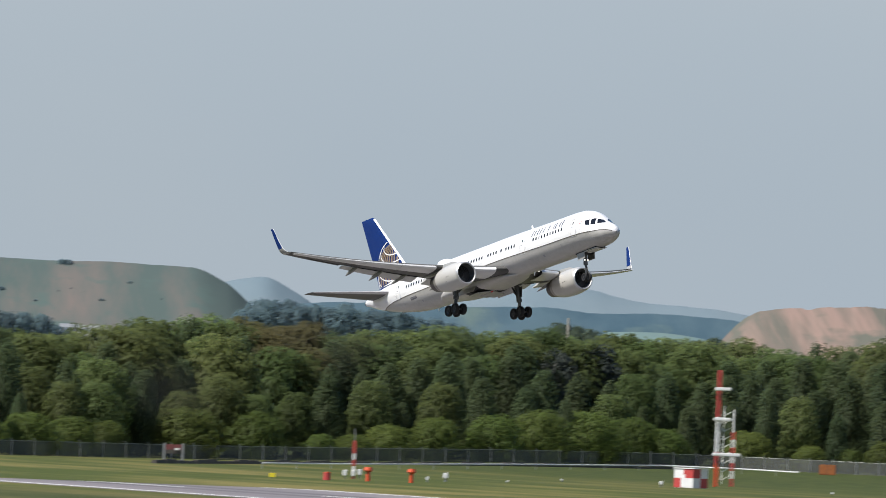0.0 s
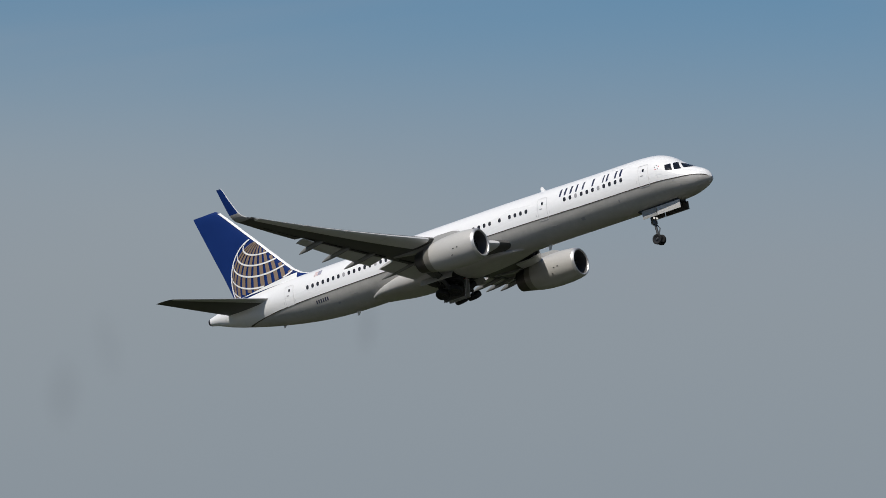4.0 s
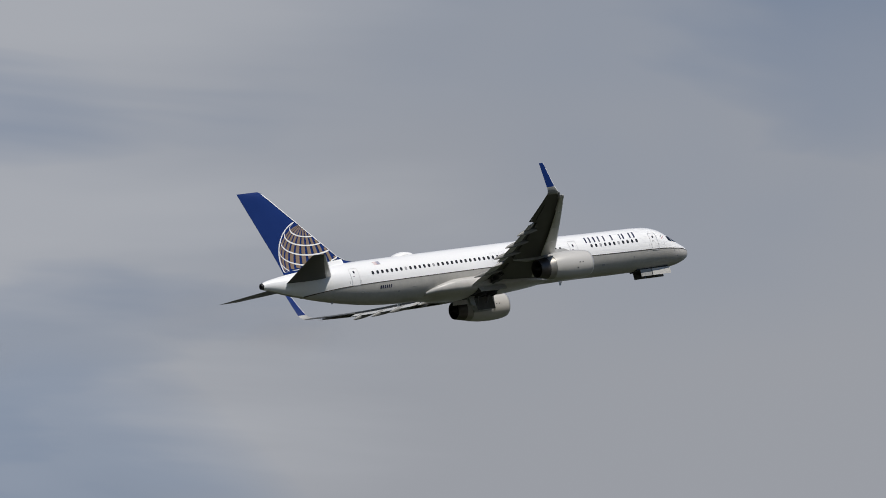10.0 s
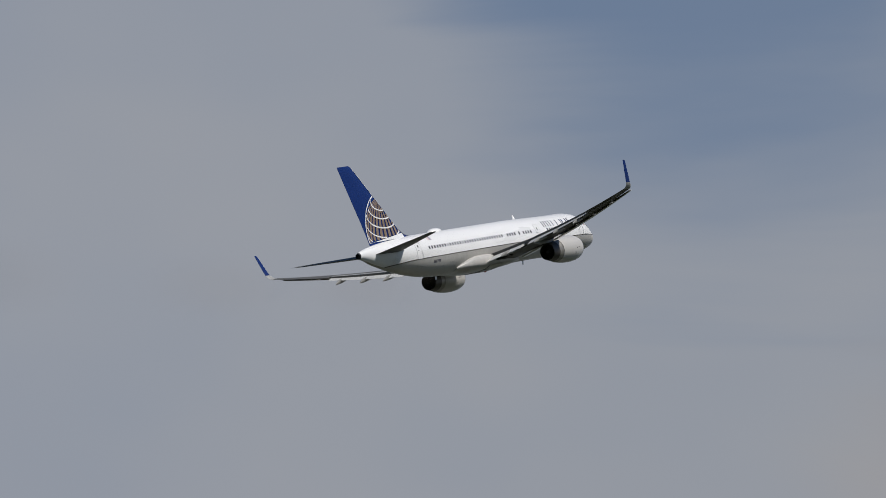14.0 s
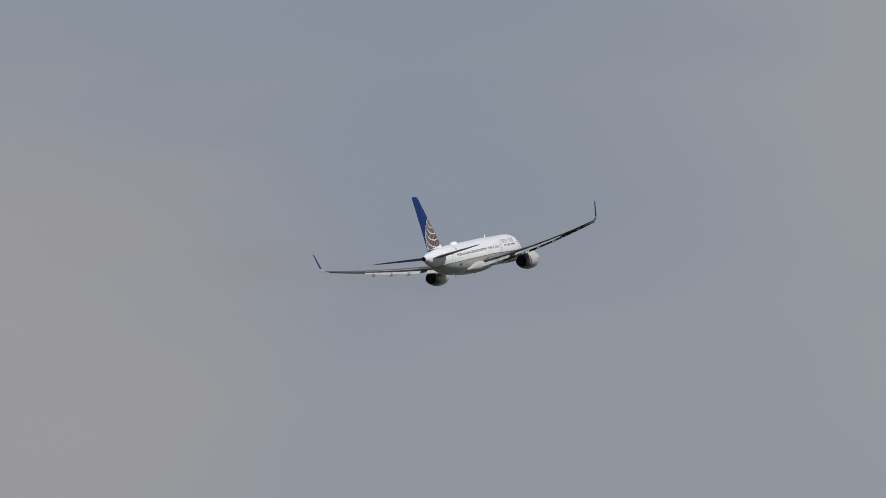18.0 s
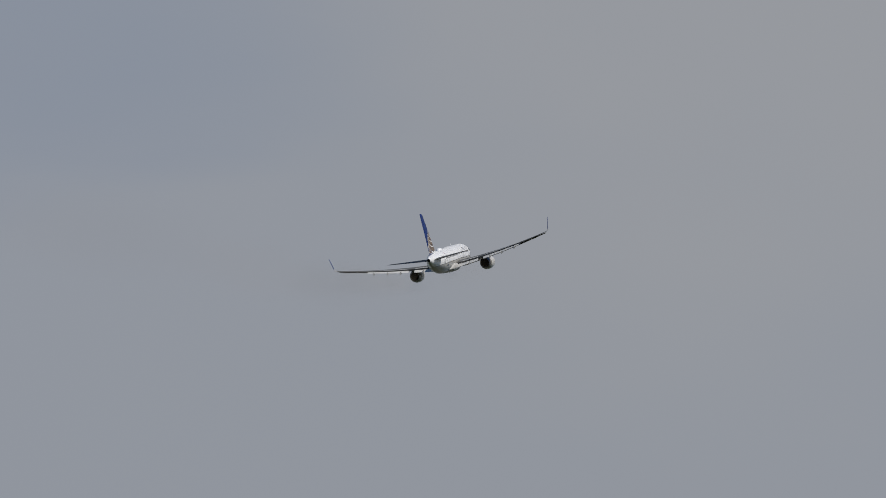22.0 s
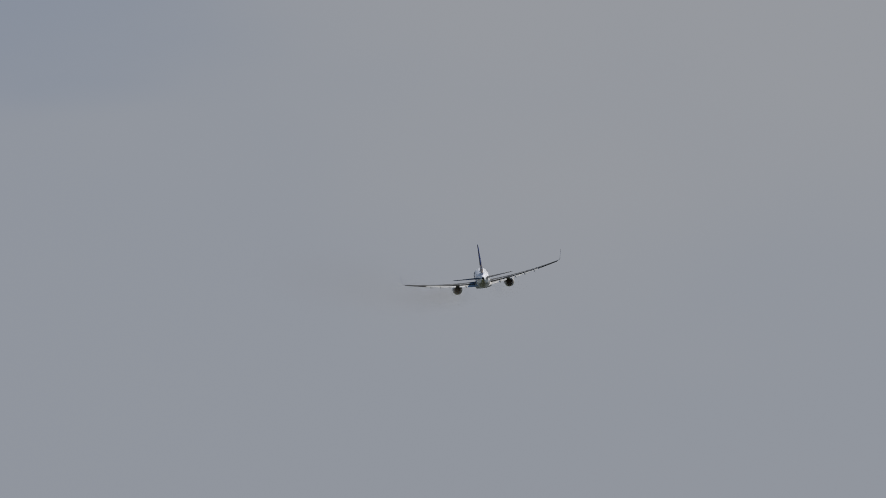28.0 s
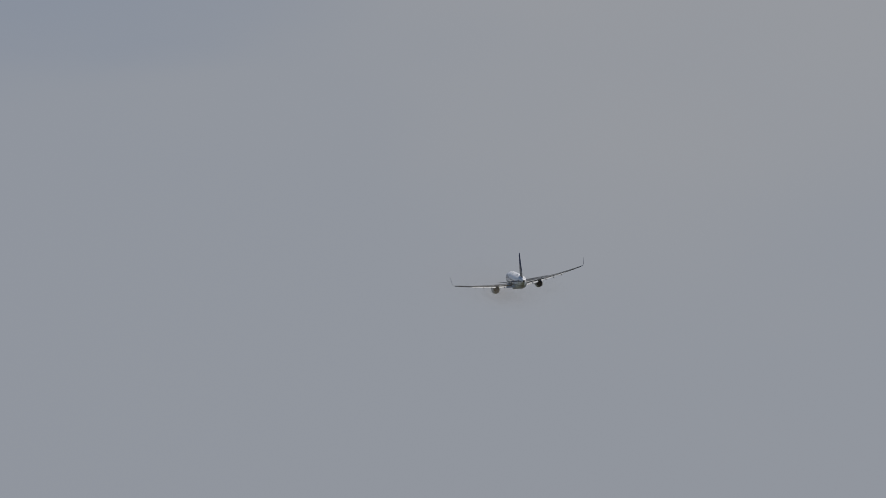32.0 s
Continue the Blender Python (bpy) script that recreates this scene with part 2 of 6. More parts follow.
# ---- materials ----
def material(name, color, rough=0.5, metal=0.0, coat=0.0, grain=(), bump=(), vary=0.0, emit=0.0, spec=0.5, random_tint=0.0, translucent=0.0, gaps=0.0):
    """color: base; grain: rows of (scale, strength, stretch) that lighten and darken it; bump: (scale, distance)."""
    m = bpy.data.materials.new(name)
    m.use_nodes = True
    nt = m.node_tree
    N, L = nt.nodes.new, nt.links.new
    b = nt.nodes["Principled BSDF"]
    b.inputs["Roughness"].default_value = rough
    b.inputs["Metallic"].default_value = metal
    b.inputs["Coat Weight"].default_value = coat
    b.inputs["Specular IOR Level"].default_value = spec
    co = N("ShaderNodeTexCoord").outputs["Object"]
    base = N("ShaderNodeRGB")
    base.outputs[0].default_value = (*color, 1)
    last = base.outputs[0]
    for scale, strength, stretch in grain:
        mp = N("ShaderNodeMapping")
        mp.inputs["Scale"].default_value = stretch
        L(co, mp.inputs[0])
        n = N("ShaderNodeTexNoise")
        n.inputs["Scale"].default_value = scale
        n.inputs["Detail"].default_value = 5
        L(mp.outputs[0], n.inputs["Vector"])
        r = N("ShaderNodeMapRange")
        r.inputs["From Min"].default_value, r.inputs["From Max"].default_value = 0.3, 0.7
        r.inputs["To Min"].default_value, r.inputs["To Max"].default_value = 1 - strength, 1 + strength * 0.6
        L(n.outputs["Fac"], r.inputs["Value"])
        v = N("ShaderNodeVectorMath")
        v.operation = "SCALE"
        L(last, v.inputs[0])
        L(r.outputs[0], v.inputs["Scale"])
        last = v.outputs[0]
        if scale == grain[0][0]:
            rr = N("ShaderNodeMapRange")
            rr.inputs["To Min"].default_value, rr.inputs["To Max"].default_value = max(rough - 0.08, 0.02), min(rough + 0.1, 1)
            L(n.outputs["Fac"], rr.inputs["Value"])
            L(rr.outputs[0], b.inputs["Roughness"])
    if random_tint:
        oi = N("ShaderNodeObjectInfo")
        hsv = N("ShaderNodeHueSaturation")
        r1, r2 = N("ShaderNodeMapRange"), N("ShaderNodeMapRange")
        r1.inputs["To Min"].default_value, r1.inputs["To Max"].default_value = 0.5 - 0.05 * random_tint, 0.5 + 0.03 * random_tint
        r2.inputs["To Min"].default_value, r2.inputs["To Max"].default_value = 1 - 0.5 * random_tint, 1 + 0.5 * random_tint
        L(oi.outputs["Random"], r1.inputs["Value"])
        wn = N("ShaderNodeTexWhiteNoise")
        wn.noise_dimensions = "1D"
        L(oi.outputs["Random"], wn.inputs["W"])
        L(wn.outputs["Value"], r2.inputs["Value"])
        L(r1.outputs[0], hsv.inputs["Hue"])
        L(r2.outputs[0], hsv.inputs["Value"])
        L(last, hsv.inputs["Color"])
        last = hsv.outputs[0]
    if vary:
        g = N("ShaderNodeNewGeometry")
        r = N("ShaderNodeMapRange")
        r.inputs["To Min"].default_value, r.inputs["To Max"].default_value = 1 - vary, 1 + vary
        L(g.outputs["Random Per Island"], r.inputs["Value"])
        v = N("ShaderNodeVectorMath")
        v.operation = "SCALE"
        L(last, v.inputs[0])
        L(r.outputs[0], v.inputs["Scale"])
        last = v.outputs[0]
    L(last, b.inputs["Base Color"])
    if bump:
        n = N("ShaderNodeTexNoise")
        n.inputs["Scale"].default_value = bump[0]
        n.inputs["Detail"].default_value = 4
        L(co, n.inputs["Vector"])
        bp = N("ShaderNodeBump")
        bp.inputs["Distance"].default_value = bump[1]
        bp.inputs["Strength"].default_value = 0.6
        L(n.outputs["Fac"], bp.inputs["Height"])
        L(bp.outputs[0], b.inputs["Normal"])
    if emit:
        b.inputs["Emission Color"].default_value = (*color, 1)
        b.inputs["Emission Strength"].default_value = emit
    if translucent:
        t = N("ShaderNodeBsdfTranslucent")
        L(last, t.inputs["Color"])
        mx = N("ShaderNodeMixShader")
        mx.inputs[0].default_value = translucent
        L(b.outputs[0], mx.inputs[1])
        L(t.outputs[0], mx.inputs[2])
        last = mx.outputs[0]
        if gaps:
            tr, mg = N("ShaderNodeBsdfTransparent"), N("ShaderNodeMixShader")
            mg.inputs[0].default_value = gaps
            L(last, mg.inputs[1])
            L(tr.outputs[0], mg.inputs[2])
            last = mg.outputs[0]
        L(last, nt.nodes["Material Output"].inputs["Surface"])
    return m


ONE = (1, 1, 1)
LONG = (0.15, 1, 1)
white_paint = material("white_paint", (0.80, 0.80, 0.80), 0.28, coat=0.4, grain=((0.5, 0.03, LONG), (6, 0.02, ONE)))
grey_paint = material("grey_paint", (0.450, 0.438, 0.415), 0.40, coat=0.08, grain=((0.6, 0.10, LONG), (2.2, 0.07, (1, 1, 0.35)), (7, 0.04, ONE)))
cowl_paint = material("cowl_paint", (0.48, 0.468, 0.445), 0.34, coat=0.25, grain=((1.2, 0.05, LONG), (9, 0.03, ONE)))
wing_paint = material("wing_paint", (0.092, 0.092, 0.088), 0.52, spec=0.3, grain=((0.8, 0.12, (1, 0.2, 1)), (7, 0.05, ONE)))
slat_metal = material("slat_metal", (0.62, 0.62, 0.61), 0.34, metal=0.25, grain=((1.5, 0.06, (1, 0.2, 1)), (9, 0.03, ONE)))
flap_light = material("flap_light", (0.50, 0.50, 0.485), 0.4, grain=((1.5, 0.08, (1, 0.2, 1)),))
duct_grey = material("duct_grey", (0.13, 0.13, 0.135), 0.45, metal=0.3, grain=((3, 0.15, ONE),))
fairing_paint = material("fairing_paint", (0.19, 0.19, 0.18), 0.45, grain=((1.5, 0.10, (1, 0.2, 1)), (9, 0.05, ONE)))
flap_paint = material("flap_paint", (0.31, 0.31, 0.30), 0.4, grain=((1.5, 0.08, (1, 0.2, 1)),))
blue_paint = material("blue_paint", (0.006, 0.026, 0.135), 0.5, spec=0.12, grain=((0.8, 0.06, ONE),))
navy_paint = material("navy_paint", (0.012, 0.016, 0.05), 0.3)
gold_paint = material("gold_paint", (0.265, 0.190, 0.130), 0.35, metal=0.2, grain=((3, 0.06, ONE),))
line_paint = material("line_paint", (0.05, 0.035, 0.025), 0.35)
door_seam = material("door_seam", (0.60, 0.60, 0.61), 0.5)
cabin_glass = material("cabin_glass", (0.030, 0.030, 0.034), 0.14, spec=0.4)
seam_paint = material("seam_paint", (0.30, 0.30, 0.31), 0.5)
flag_blue = material("flag_blue", (0.30, 0.30, 0.36), 0.4)
flag_red = material("flag_red", (0.60, 0.42, 0.42), 0.4)
red_paint = material("red_paint", (0.45, 0.04, 0.04), 0.4)
band_metal = material("band_metal", (0.30, 0.285, 0.26), 0.40, metal=0.5, grain=((2, 0.15, (1, 0.3, 1)), (12, 0.06, ONE)))
polished = material("polished_metal", (0.60, 0.60, 0.60), 0.46, metal=0.8, grain=((4, 0.04, ONE),))
nozzle_metal = material("nozzle_metal", (0.10, 0.09, 0.085), 0.42, metal=0.7, grain=((2.5, 0.2, ONE),))
dark_metal = material("dark_metal", (0.03, 0.03, 0.033), 0.45, metal=0.6, grain=((3, 0.2, ONE),))
gear_metal = material("gear_metal", (0.10, 0.10, 0.10), 0.4, metal=0.5, grain=((6, 0.15, ONE),))
bay_dark = material("bay_dark", (0.018, 0.018, 0.02), 0.7, grain=((4, 0.3, ONE),))
rubber = material("tyre_rubber", (0.009, 0.009, 0.010), 0.8, grain=((8, 0.2, ONE),))
glass_dark = material("window_glass", (0.010, 0.011, 0.014), 0.06, spec=0.6)
zinc = material("primer_zinc", (0.075, 0.070, 0.058), 0.6, grain=((3, 0.3, ONE),))
lamp_glow = material("lamp_glow", (1.0, 0.96, 0.88), 0.3, emit=0.7)

# ---- building helpers ----
def part(name, bm, mat, parent, label="", smooth=True, bevel=0.0):
    me = bpy.data.meshes.new(name)
    bmesh.ops.recalc_face_normals(bm, faces=bm.faces)
    for f in bm.faces:
        f.smooth = smooth
    bm.to_mesh(me)
    bm.free()
    for m in (mat if isinstance(mat, (list, tuple)) else [mat]):
        me.materials.append(m)
    ob = new(name, me)
    ob.parent = parent
    if label:
        ob["label"] = label
    if smooth:
        me.set_sharp_from_angle(angle=radians(38))
    return ob


def loft(bm, rings, closed=True, cap_start=False, cap_end=False, mat=0):
    rows = [[bm.verts.new(p) for p in ring] for ring in rings]
    n = len(rows[0])
    for a, b in zip(rows, rows[1:]):
        for i in range(n if closed else n - 1):
            j = (i + 1) % n
            try:
                bm.faces.new((a[i], a[j], b[j], b[i])).material_index = mat
            except ValueError:
                pass
    if cap_start:
        bm.faces.new(rows[0][::-1]).material_index = mat
    if cap_end:
        bm.faces.new(rows[-1]).material_index = mat
    return rows


def box(bm, x0, x1, y0, y1, z0, z1, m=None):
    vs = [Vector((x, y, z)) for z in (z0, z1) for x, y in ((x0, y0), (x1, y0), (x1, y1), (x0, y1))]
    vs = [bm.verts.new(m @ v if m else v) for v in vs]
    for q in ((3, 2, 1, 0), (4, 5, 6, 7), (0, 1, 5, 4), (1, 2, 6, 5), (2, 3, 7, 6), (3, 0, 4, 7)):
        bm.faces.new([vs[i] for i in q])


def tube(bm, a, b, r, r2=None, n=10):
    a, b = Vector(a), Vector(b)
    r2 = r if r2 is None else r2
    q = (b - a).to_track_quat("Z", "Y")
    rings = [[c + q @ Vector((math.cos(k * math.tau / n) * w, math.sin(k * math.tau / n) * w, 0)) for k in range(n)]
             for c, w in ((a, r), (b, r2))]
    loft(bm, rings, cap_start=True, cap_end=True)


def turned(bm, profile, centre, n=32, mat=0):
    """A body of revolution about x; profile rows of (x, r)."""
    cx, cy, cz = centre
    loft(bm, [[(cx + x, cy + r * math.cos(k * math.tau / n), cz + r * math.sin(k * math.tau / n)) for k in range(n)] for x, r in profile], mat=mat)


def table(rows, s):
    """Smooth look-up of the columns of rows by their first column."""
    if s <= rows[0][0]:
        return rows[0][1:]
    for i in range(len(rows) - 1):
        a, b = rows[i], rows[i + 1]
        if s <= b[0]:
            u = (s - a[0]) / (b[0] - a[0])
            p, n = rows[max(i - 1, 0)], rows[min(i + 2, len(rows) - 1)]
            h = b[0] - a[0]
            res = []
            for k in range(1, len(a)):
                d = (b[k] - a[k]) / h
                d0 = (a[k] - p[k]) / (a[0] - p[0]) if i > 0 else d
                d1 = (n[k] - b[k]) / (n[0] - b[0]) if i + 2 < len(rows) else d
                m0 = 0 if d0 * d <= 0 else 2 * d0 * d / (d0 + d)
                m1 = 0 if d1 * d <= 0 else 2 * d1 * d / (d1 + d)
                res.append(a[k] * (1 + 2 * u) * (1 - u) ** 2 + m0 * h * u * (1 - u) ** 2 + b[k] * u * u * (3 - 2 * u) + m1 * h * u * u * (u - 1))
            return tuple(res)
    return rows[-1][1:]



# ---- the airfield: ground sheet, runway, fence ----
def smooth_step(a, b, x):
    u = min(max((x - a) / (b - a), 0.0), 1.0)
    return u * u * (3 - 2 * u)


def runway_rise(x):
    """The runway climbs gently along its length."""
    return 1.25 * min(max((x + 660) / 66, 0.0), 1.0) - 0.2


def ground_z(x, y):
    d, b = math.hypot(x, y), math.degrees(math.atan2(-x, y))
    return runway_rise(x) * smooth_step(200, 270, y) * (1 - smooth_step(372, 425, y)) + 1.7 * smooth_step(1080, 1330, d) * smooth_step(61.5, 57.5, b) + 7.5 * smooth_step(55, 5, d)


def at_bearing(b, d, up=0.0):
    """A place d metres from the viewing mound at b degrees left of +y, standing on the ground."""
    x, y = -d * math.sin(radians(b)), d * math.cos(radians(b))
    return Vector((x, y, ground_z(x, y) + up))


def ground_material():
    m = bpy.data.materials.new("airfield_grass")
    m.use_nodes = True
    nt = m.node_tree
    N, L = nt.nodes.new, nt.links.new
    b = nt.nodes["Principled BSDF"]
    b.inputs["Roughness"].default_value = 0.9
    b.inputs["Specular IOR Level"].default_value = 0.2
    co = N("ShaderNodeTexCoord").outputs["Object"]

    def tex(scale, stretch, detail=6):
        mp = N("ShaderNodeMapping")
        mp.inputs["Scale"].default_value = stretch
        L(co, mp.inputs[0])
        n = N("ShaderNodeTexNoise")
        n.inputs["Scale"].default_value = scale
        n.inputs["Detail"].default_value = detail
        L(mp.outputs[0], n.inputs["Vector"])
        return n.outputs["Fac"]

    def blend(fac, lo, hi, a, c):
        r = N("ShaderNodeMapRange")
        r.inputs["From Min"].default_value, r.inputs["From Max"].default_value = lo, hi
        L(fac, r.inputs["Value"])
        mx = N("ShaderNodeMix")
        mx.data_type = "RGBA"
        L(r.outputs[0], mx.inputs[0])
        for k, v in ((6, a), (7, c)):
            if isinstance(v, tuple):
                mx.inputs[k].default_value = (*v, 1)
            else:
                L(v, mx.inputs[k])
        return mx.outputs[2]
    green = blend(tex(0.35, ONE), 0.3, 0.7, (0.038, 0.054, 0.008), (0.064, 0.077, 0.013))
    dry = blend(tex(0.5, ONE), 0.3, 0.7, (0.112, 0.104, 0.026), (0.178, 0.150, 0.050))
    c = blend(tex(0.05, (0.30, 1.0, 1.0)), 0.44, 0.64, green, dry)
    # longer, darker grass away from the runway
    long_grass = blend(tex(0.2, ONE), 0.35, 0.65, (0.028, 0.042, 0.008), (0.056, 0.066, 0.014))
    far = N("ShaderNodeMath")
    far.operation = "MULTIPLY_ADD"
    L(tex(0.015, (0.4, 1.0, 1.0)), far.inputs[0])
    far.inputs[1].default_value = 160.0
    spy = N("ShaderNodeSeparateXYZ")
    L(co, spy.inputs[0])
    L(spy.outputs["Y"], far.inputs[2])
    c = blend(far.outputs[0], 540.0, 740.0, c, long_grass)
    # darker ground out of view, added to cut light bounced under the aeroplane
    sp = N("ShaderNodeSeparateXYZ")
    L(co, sp.inputs[0])
    wob = N("ShaderNodeMath")
    wob.operation = "MULTIPLY_ADD"
    L(tex(0.004, ONE), wob.inputs[0])
    wob.inputs[1].default_value = 300.0
    L(sp.outputs["X"], wob.inputs[2])
    dim_ground = blend(tex(0.03, ONE), 0.35, 0.65, (0.020, 0.026, 0.011), (0.034, 0.038, 0.017))
    c = blend(wob.outputs[0], -420.0, -200.0, c, dim_ground)
    L(c, b.inputs["Base Color"])
    return m


grass = ground_material()
asphalt = material("asphalt", (0.175, 0.158, 0.165), 0.85, grain=((0.15, 0.18, (0.1, 1, 1)), (2.0, 0.12, ONE)))
tyre_mark = material("tyre_marks", (0.095, 0.088, 0.092), 0.8, grain=((0.3, 0.3, (0.2, 2, 1)),))
mark_white = material("road_marking", (0.72, 0.72, 0.70), 0.7, grain=((0.6, 0.15, ONE),))
signal_red = material("signal_red", (0.46, 0.055, 0.05), 0.55, grain=((2, 0.12, ONE),))
signal_orange = material("signal_orange", (0.62, 0.085, 0.025), 0.5, grain=((2, 0.1, ONE),))
mast_white = material("mast_white", (0.75, 0.75, 0.74), 0.5, grain=((2, 0.08, ONE),))
bright_yellow = material("sign_yellow", (0.75, 0.62, 0.03), 0.5)
fence_grey = material("galvanised", (0.30, 0.31, 0.32), 0.5, metal=0.4, grain=((1.5, 0.1, ONE),))
weathered = material("weathered_timber", (0.075, 0.068, 0.06), 0.85, grain=((1.2, 0.3, ONE),))


def wire_mesh_material():
    m = material("wire_mesh", (0.150, 0.158, 0.150), 0.75, spec=0.2, grain=((0.2, 0.25, ONE),))
    nt = m.node_tree
    tr = nt.nodes.new("ShaderNodeBsdfTransparent")
    mx = nt.nodes.new("ShaderNodeMixShader")
    mx.inputs[0].default_value = 0.34
    out = nt.nodes["Material Output"]
    nt.links.new(tr.outputs[0], mx.inputs[1])
    nt.links.new(nt.nodes["Principled BSDF"].outputs[0], mx.inputs[2])
    nt.links.new(mx.outputs[0], out.inputs["Surface"])
    return m


wire_mesh = wire_mesh_material()


def build_ground():
    rings = [0.5, 5, 9, 14, 19, 24, 30, 36, 42, 48, 55, 80, 150, 200, 240, 260, 290, 320, 350, 380, 410, 440, 470, 500, 530] + [550 + 10 * k for k in range(26)] + [830, 860, 900, 960] + [1020 + 20 * k for k in range(20)] + [1480, 1650, 1900, 2300, 2900, 3700, 4900]
    turns = [40 + 0.75 * k for k in range(41)] + [75 + 5 * k for k in range(65)]
    verts, faces = [], []
    for d in rings:
        for b in turns:
            verts.append(at_bearing(b, d))
    n = len(turns)
    for i in range(len(rings) - 1):
        for j in range(n):
            k = (j + 1) % n
            faces.append((i * n + j, i * n + k, (i + 1) * n + k, (i + 1) * n + j))
    faces.append(tuple(range(n))[::-1])
    me = bpy.data.meshes.new("ground")
    me.from_pydata(verts, [], faces)
    me.materials.append(grass)
    bm = bmesh.new()
    bm.from_mesh(me)
    bmesh.ops.recalc_face_normals(bm, faces=bm.faces)
    if sum(f.normal.z for f in bm.faces) < 0:
        bmesh.ops.reverse_faces(bm, faces=bm.faces)
    bm.to_mesh(me)
    bm.free()
    tagged(new("ground", me), "mown airfield grass with dry yellow strips", kind="structure")

    bm = bmesh.new()
    xs = [-2600, -1200, -900, -700] + [-662 + 8 * k for k in range(12)] + [-500, -100, 400, 1400]
    loft(bm, [[(x, 298.5, runway_rise(x) + 0.05), (x, 347.5, runway_rise(x) + 0.05), (x, 347.5, runway_rise(x) - 0.3), (x, 298.5, runway_rise(x) - 0.3)] for x in xs], cap_start=True, cap_end=True)
    runway = part("runway", bm, asphalt, None, "grey asphalt runway with worn white markings", smooth=False)
    tagged(runway, kind="structure")

    def mark(name, x0, x1, y0, y1, mat, z=0.05):
        bm = bmesh.new()
        xs = [x0] + [x for x in range(-662, -580, 8) if x0 < x < x1] + [x1]
        loft(bm, [[(x, a, runway_rise(x) + z + c) for a, c in ((y0, 0.006), (y1, 0.006), (y1, -0.02), (y0, -0.02))] for x in xs], cap_start=True, cap_end=True)
        part(name, bm, mat, runway, smooth=False)
    mark("edge_line", -2590, 1390, 300.0, 301.2, mark_white)
    mark("edge_line", -2590, 1390, 345.0, 346.2, mark_white)
    mark("rubber_strip", -1200, -150, 316.0, 320.5, tyre_mark, 0.046)
    mark("rubber_strip", -1200, -150, 325.5, 330.0, tyre_mark, 0.046)
    for k in range(14):
        mark("centre_dash", -897 + 50 * k, -875 + 50 * k, 322.5, 323.4, mark_white)


FENCE = [(64.5, 1030), (62.3, 1082), (60.8, 1150), (59.8, 1192), (58.4, 1232), (57.35, 1269), (56.85, 1296), (55.9, 1309), (54.9, 1296), (50.0, 1275), (44.0, 1265)]


def fence_distance(b):
    return table(sorted(FENCE), b)[0]


def build_fence():
    fence = new("perimeter_fence")
    tagged(fence, "grey wire mesh perimeter fence on steel posts", "fence", kind="thing")
    bs = [64.4 - 0.2 * k for k in range(51)]
    pts = [at_bearing(b, fence_distance(b)) for b in bs]
    bm = bmesh.new()
    tube(bm, (0, 0, -0.1), (0, 0, 2.5), 0.07, 0.06, 8)
    tube(bm, (0, 0, 2.5), (-0.12, -0.25, 2.85), 0.05, 0.05, 6)
    me = None
    for p in pts:
        if me is None:
            ob = part("post", bm, fence_grey, fence)
            me = ob.data
        else:
            ob = new("post", me)
            ob.parent = fence
        ob.location = p
    for a, b in zip(pts, pts[1:]):
        bm = bmesh.new()
        n = (b - a).cross(Vector((0, 0, 1))).normalized() * 0.01
        v = [bm.verts.new(q) for q in (a + n, b + n, b + n + Vector((0, 0, 2.45)), a + n + Vector((0, 0, 2.45)), a - n, b - n, b - n + Vector((0, 0, 2.45)), a - n + Vector((0, 0, 2.45)))]
        for q in ((0, 1, 2, 3), (7, 6, 5, 4), (3, 2, 6, 7), (1, 0, 4, 5)):
            bm.faces.new([v[i] for i in q])
        part("mesh_panel", bm, wire_mesh, fence, smooth=False)
        bm = bmesh.new()
        tube(bm, a + Vector((0, 0, 2.45)), b + Vector((0, 0, 2.45)), 0.03, n=6)
        part("top_rail", bm, fence_grey, fence)


def facing(p):
    """A pose at p whose -y side faces the viewing mound."""
    return Matrix.Translation(p) @ Matrix.Rotation(math.atan2(p[1], p[0]) - math.pi / 2, 4, "Z")


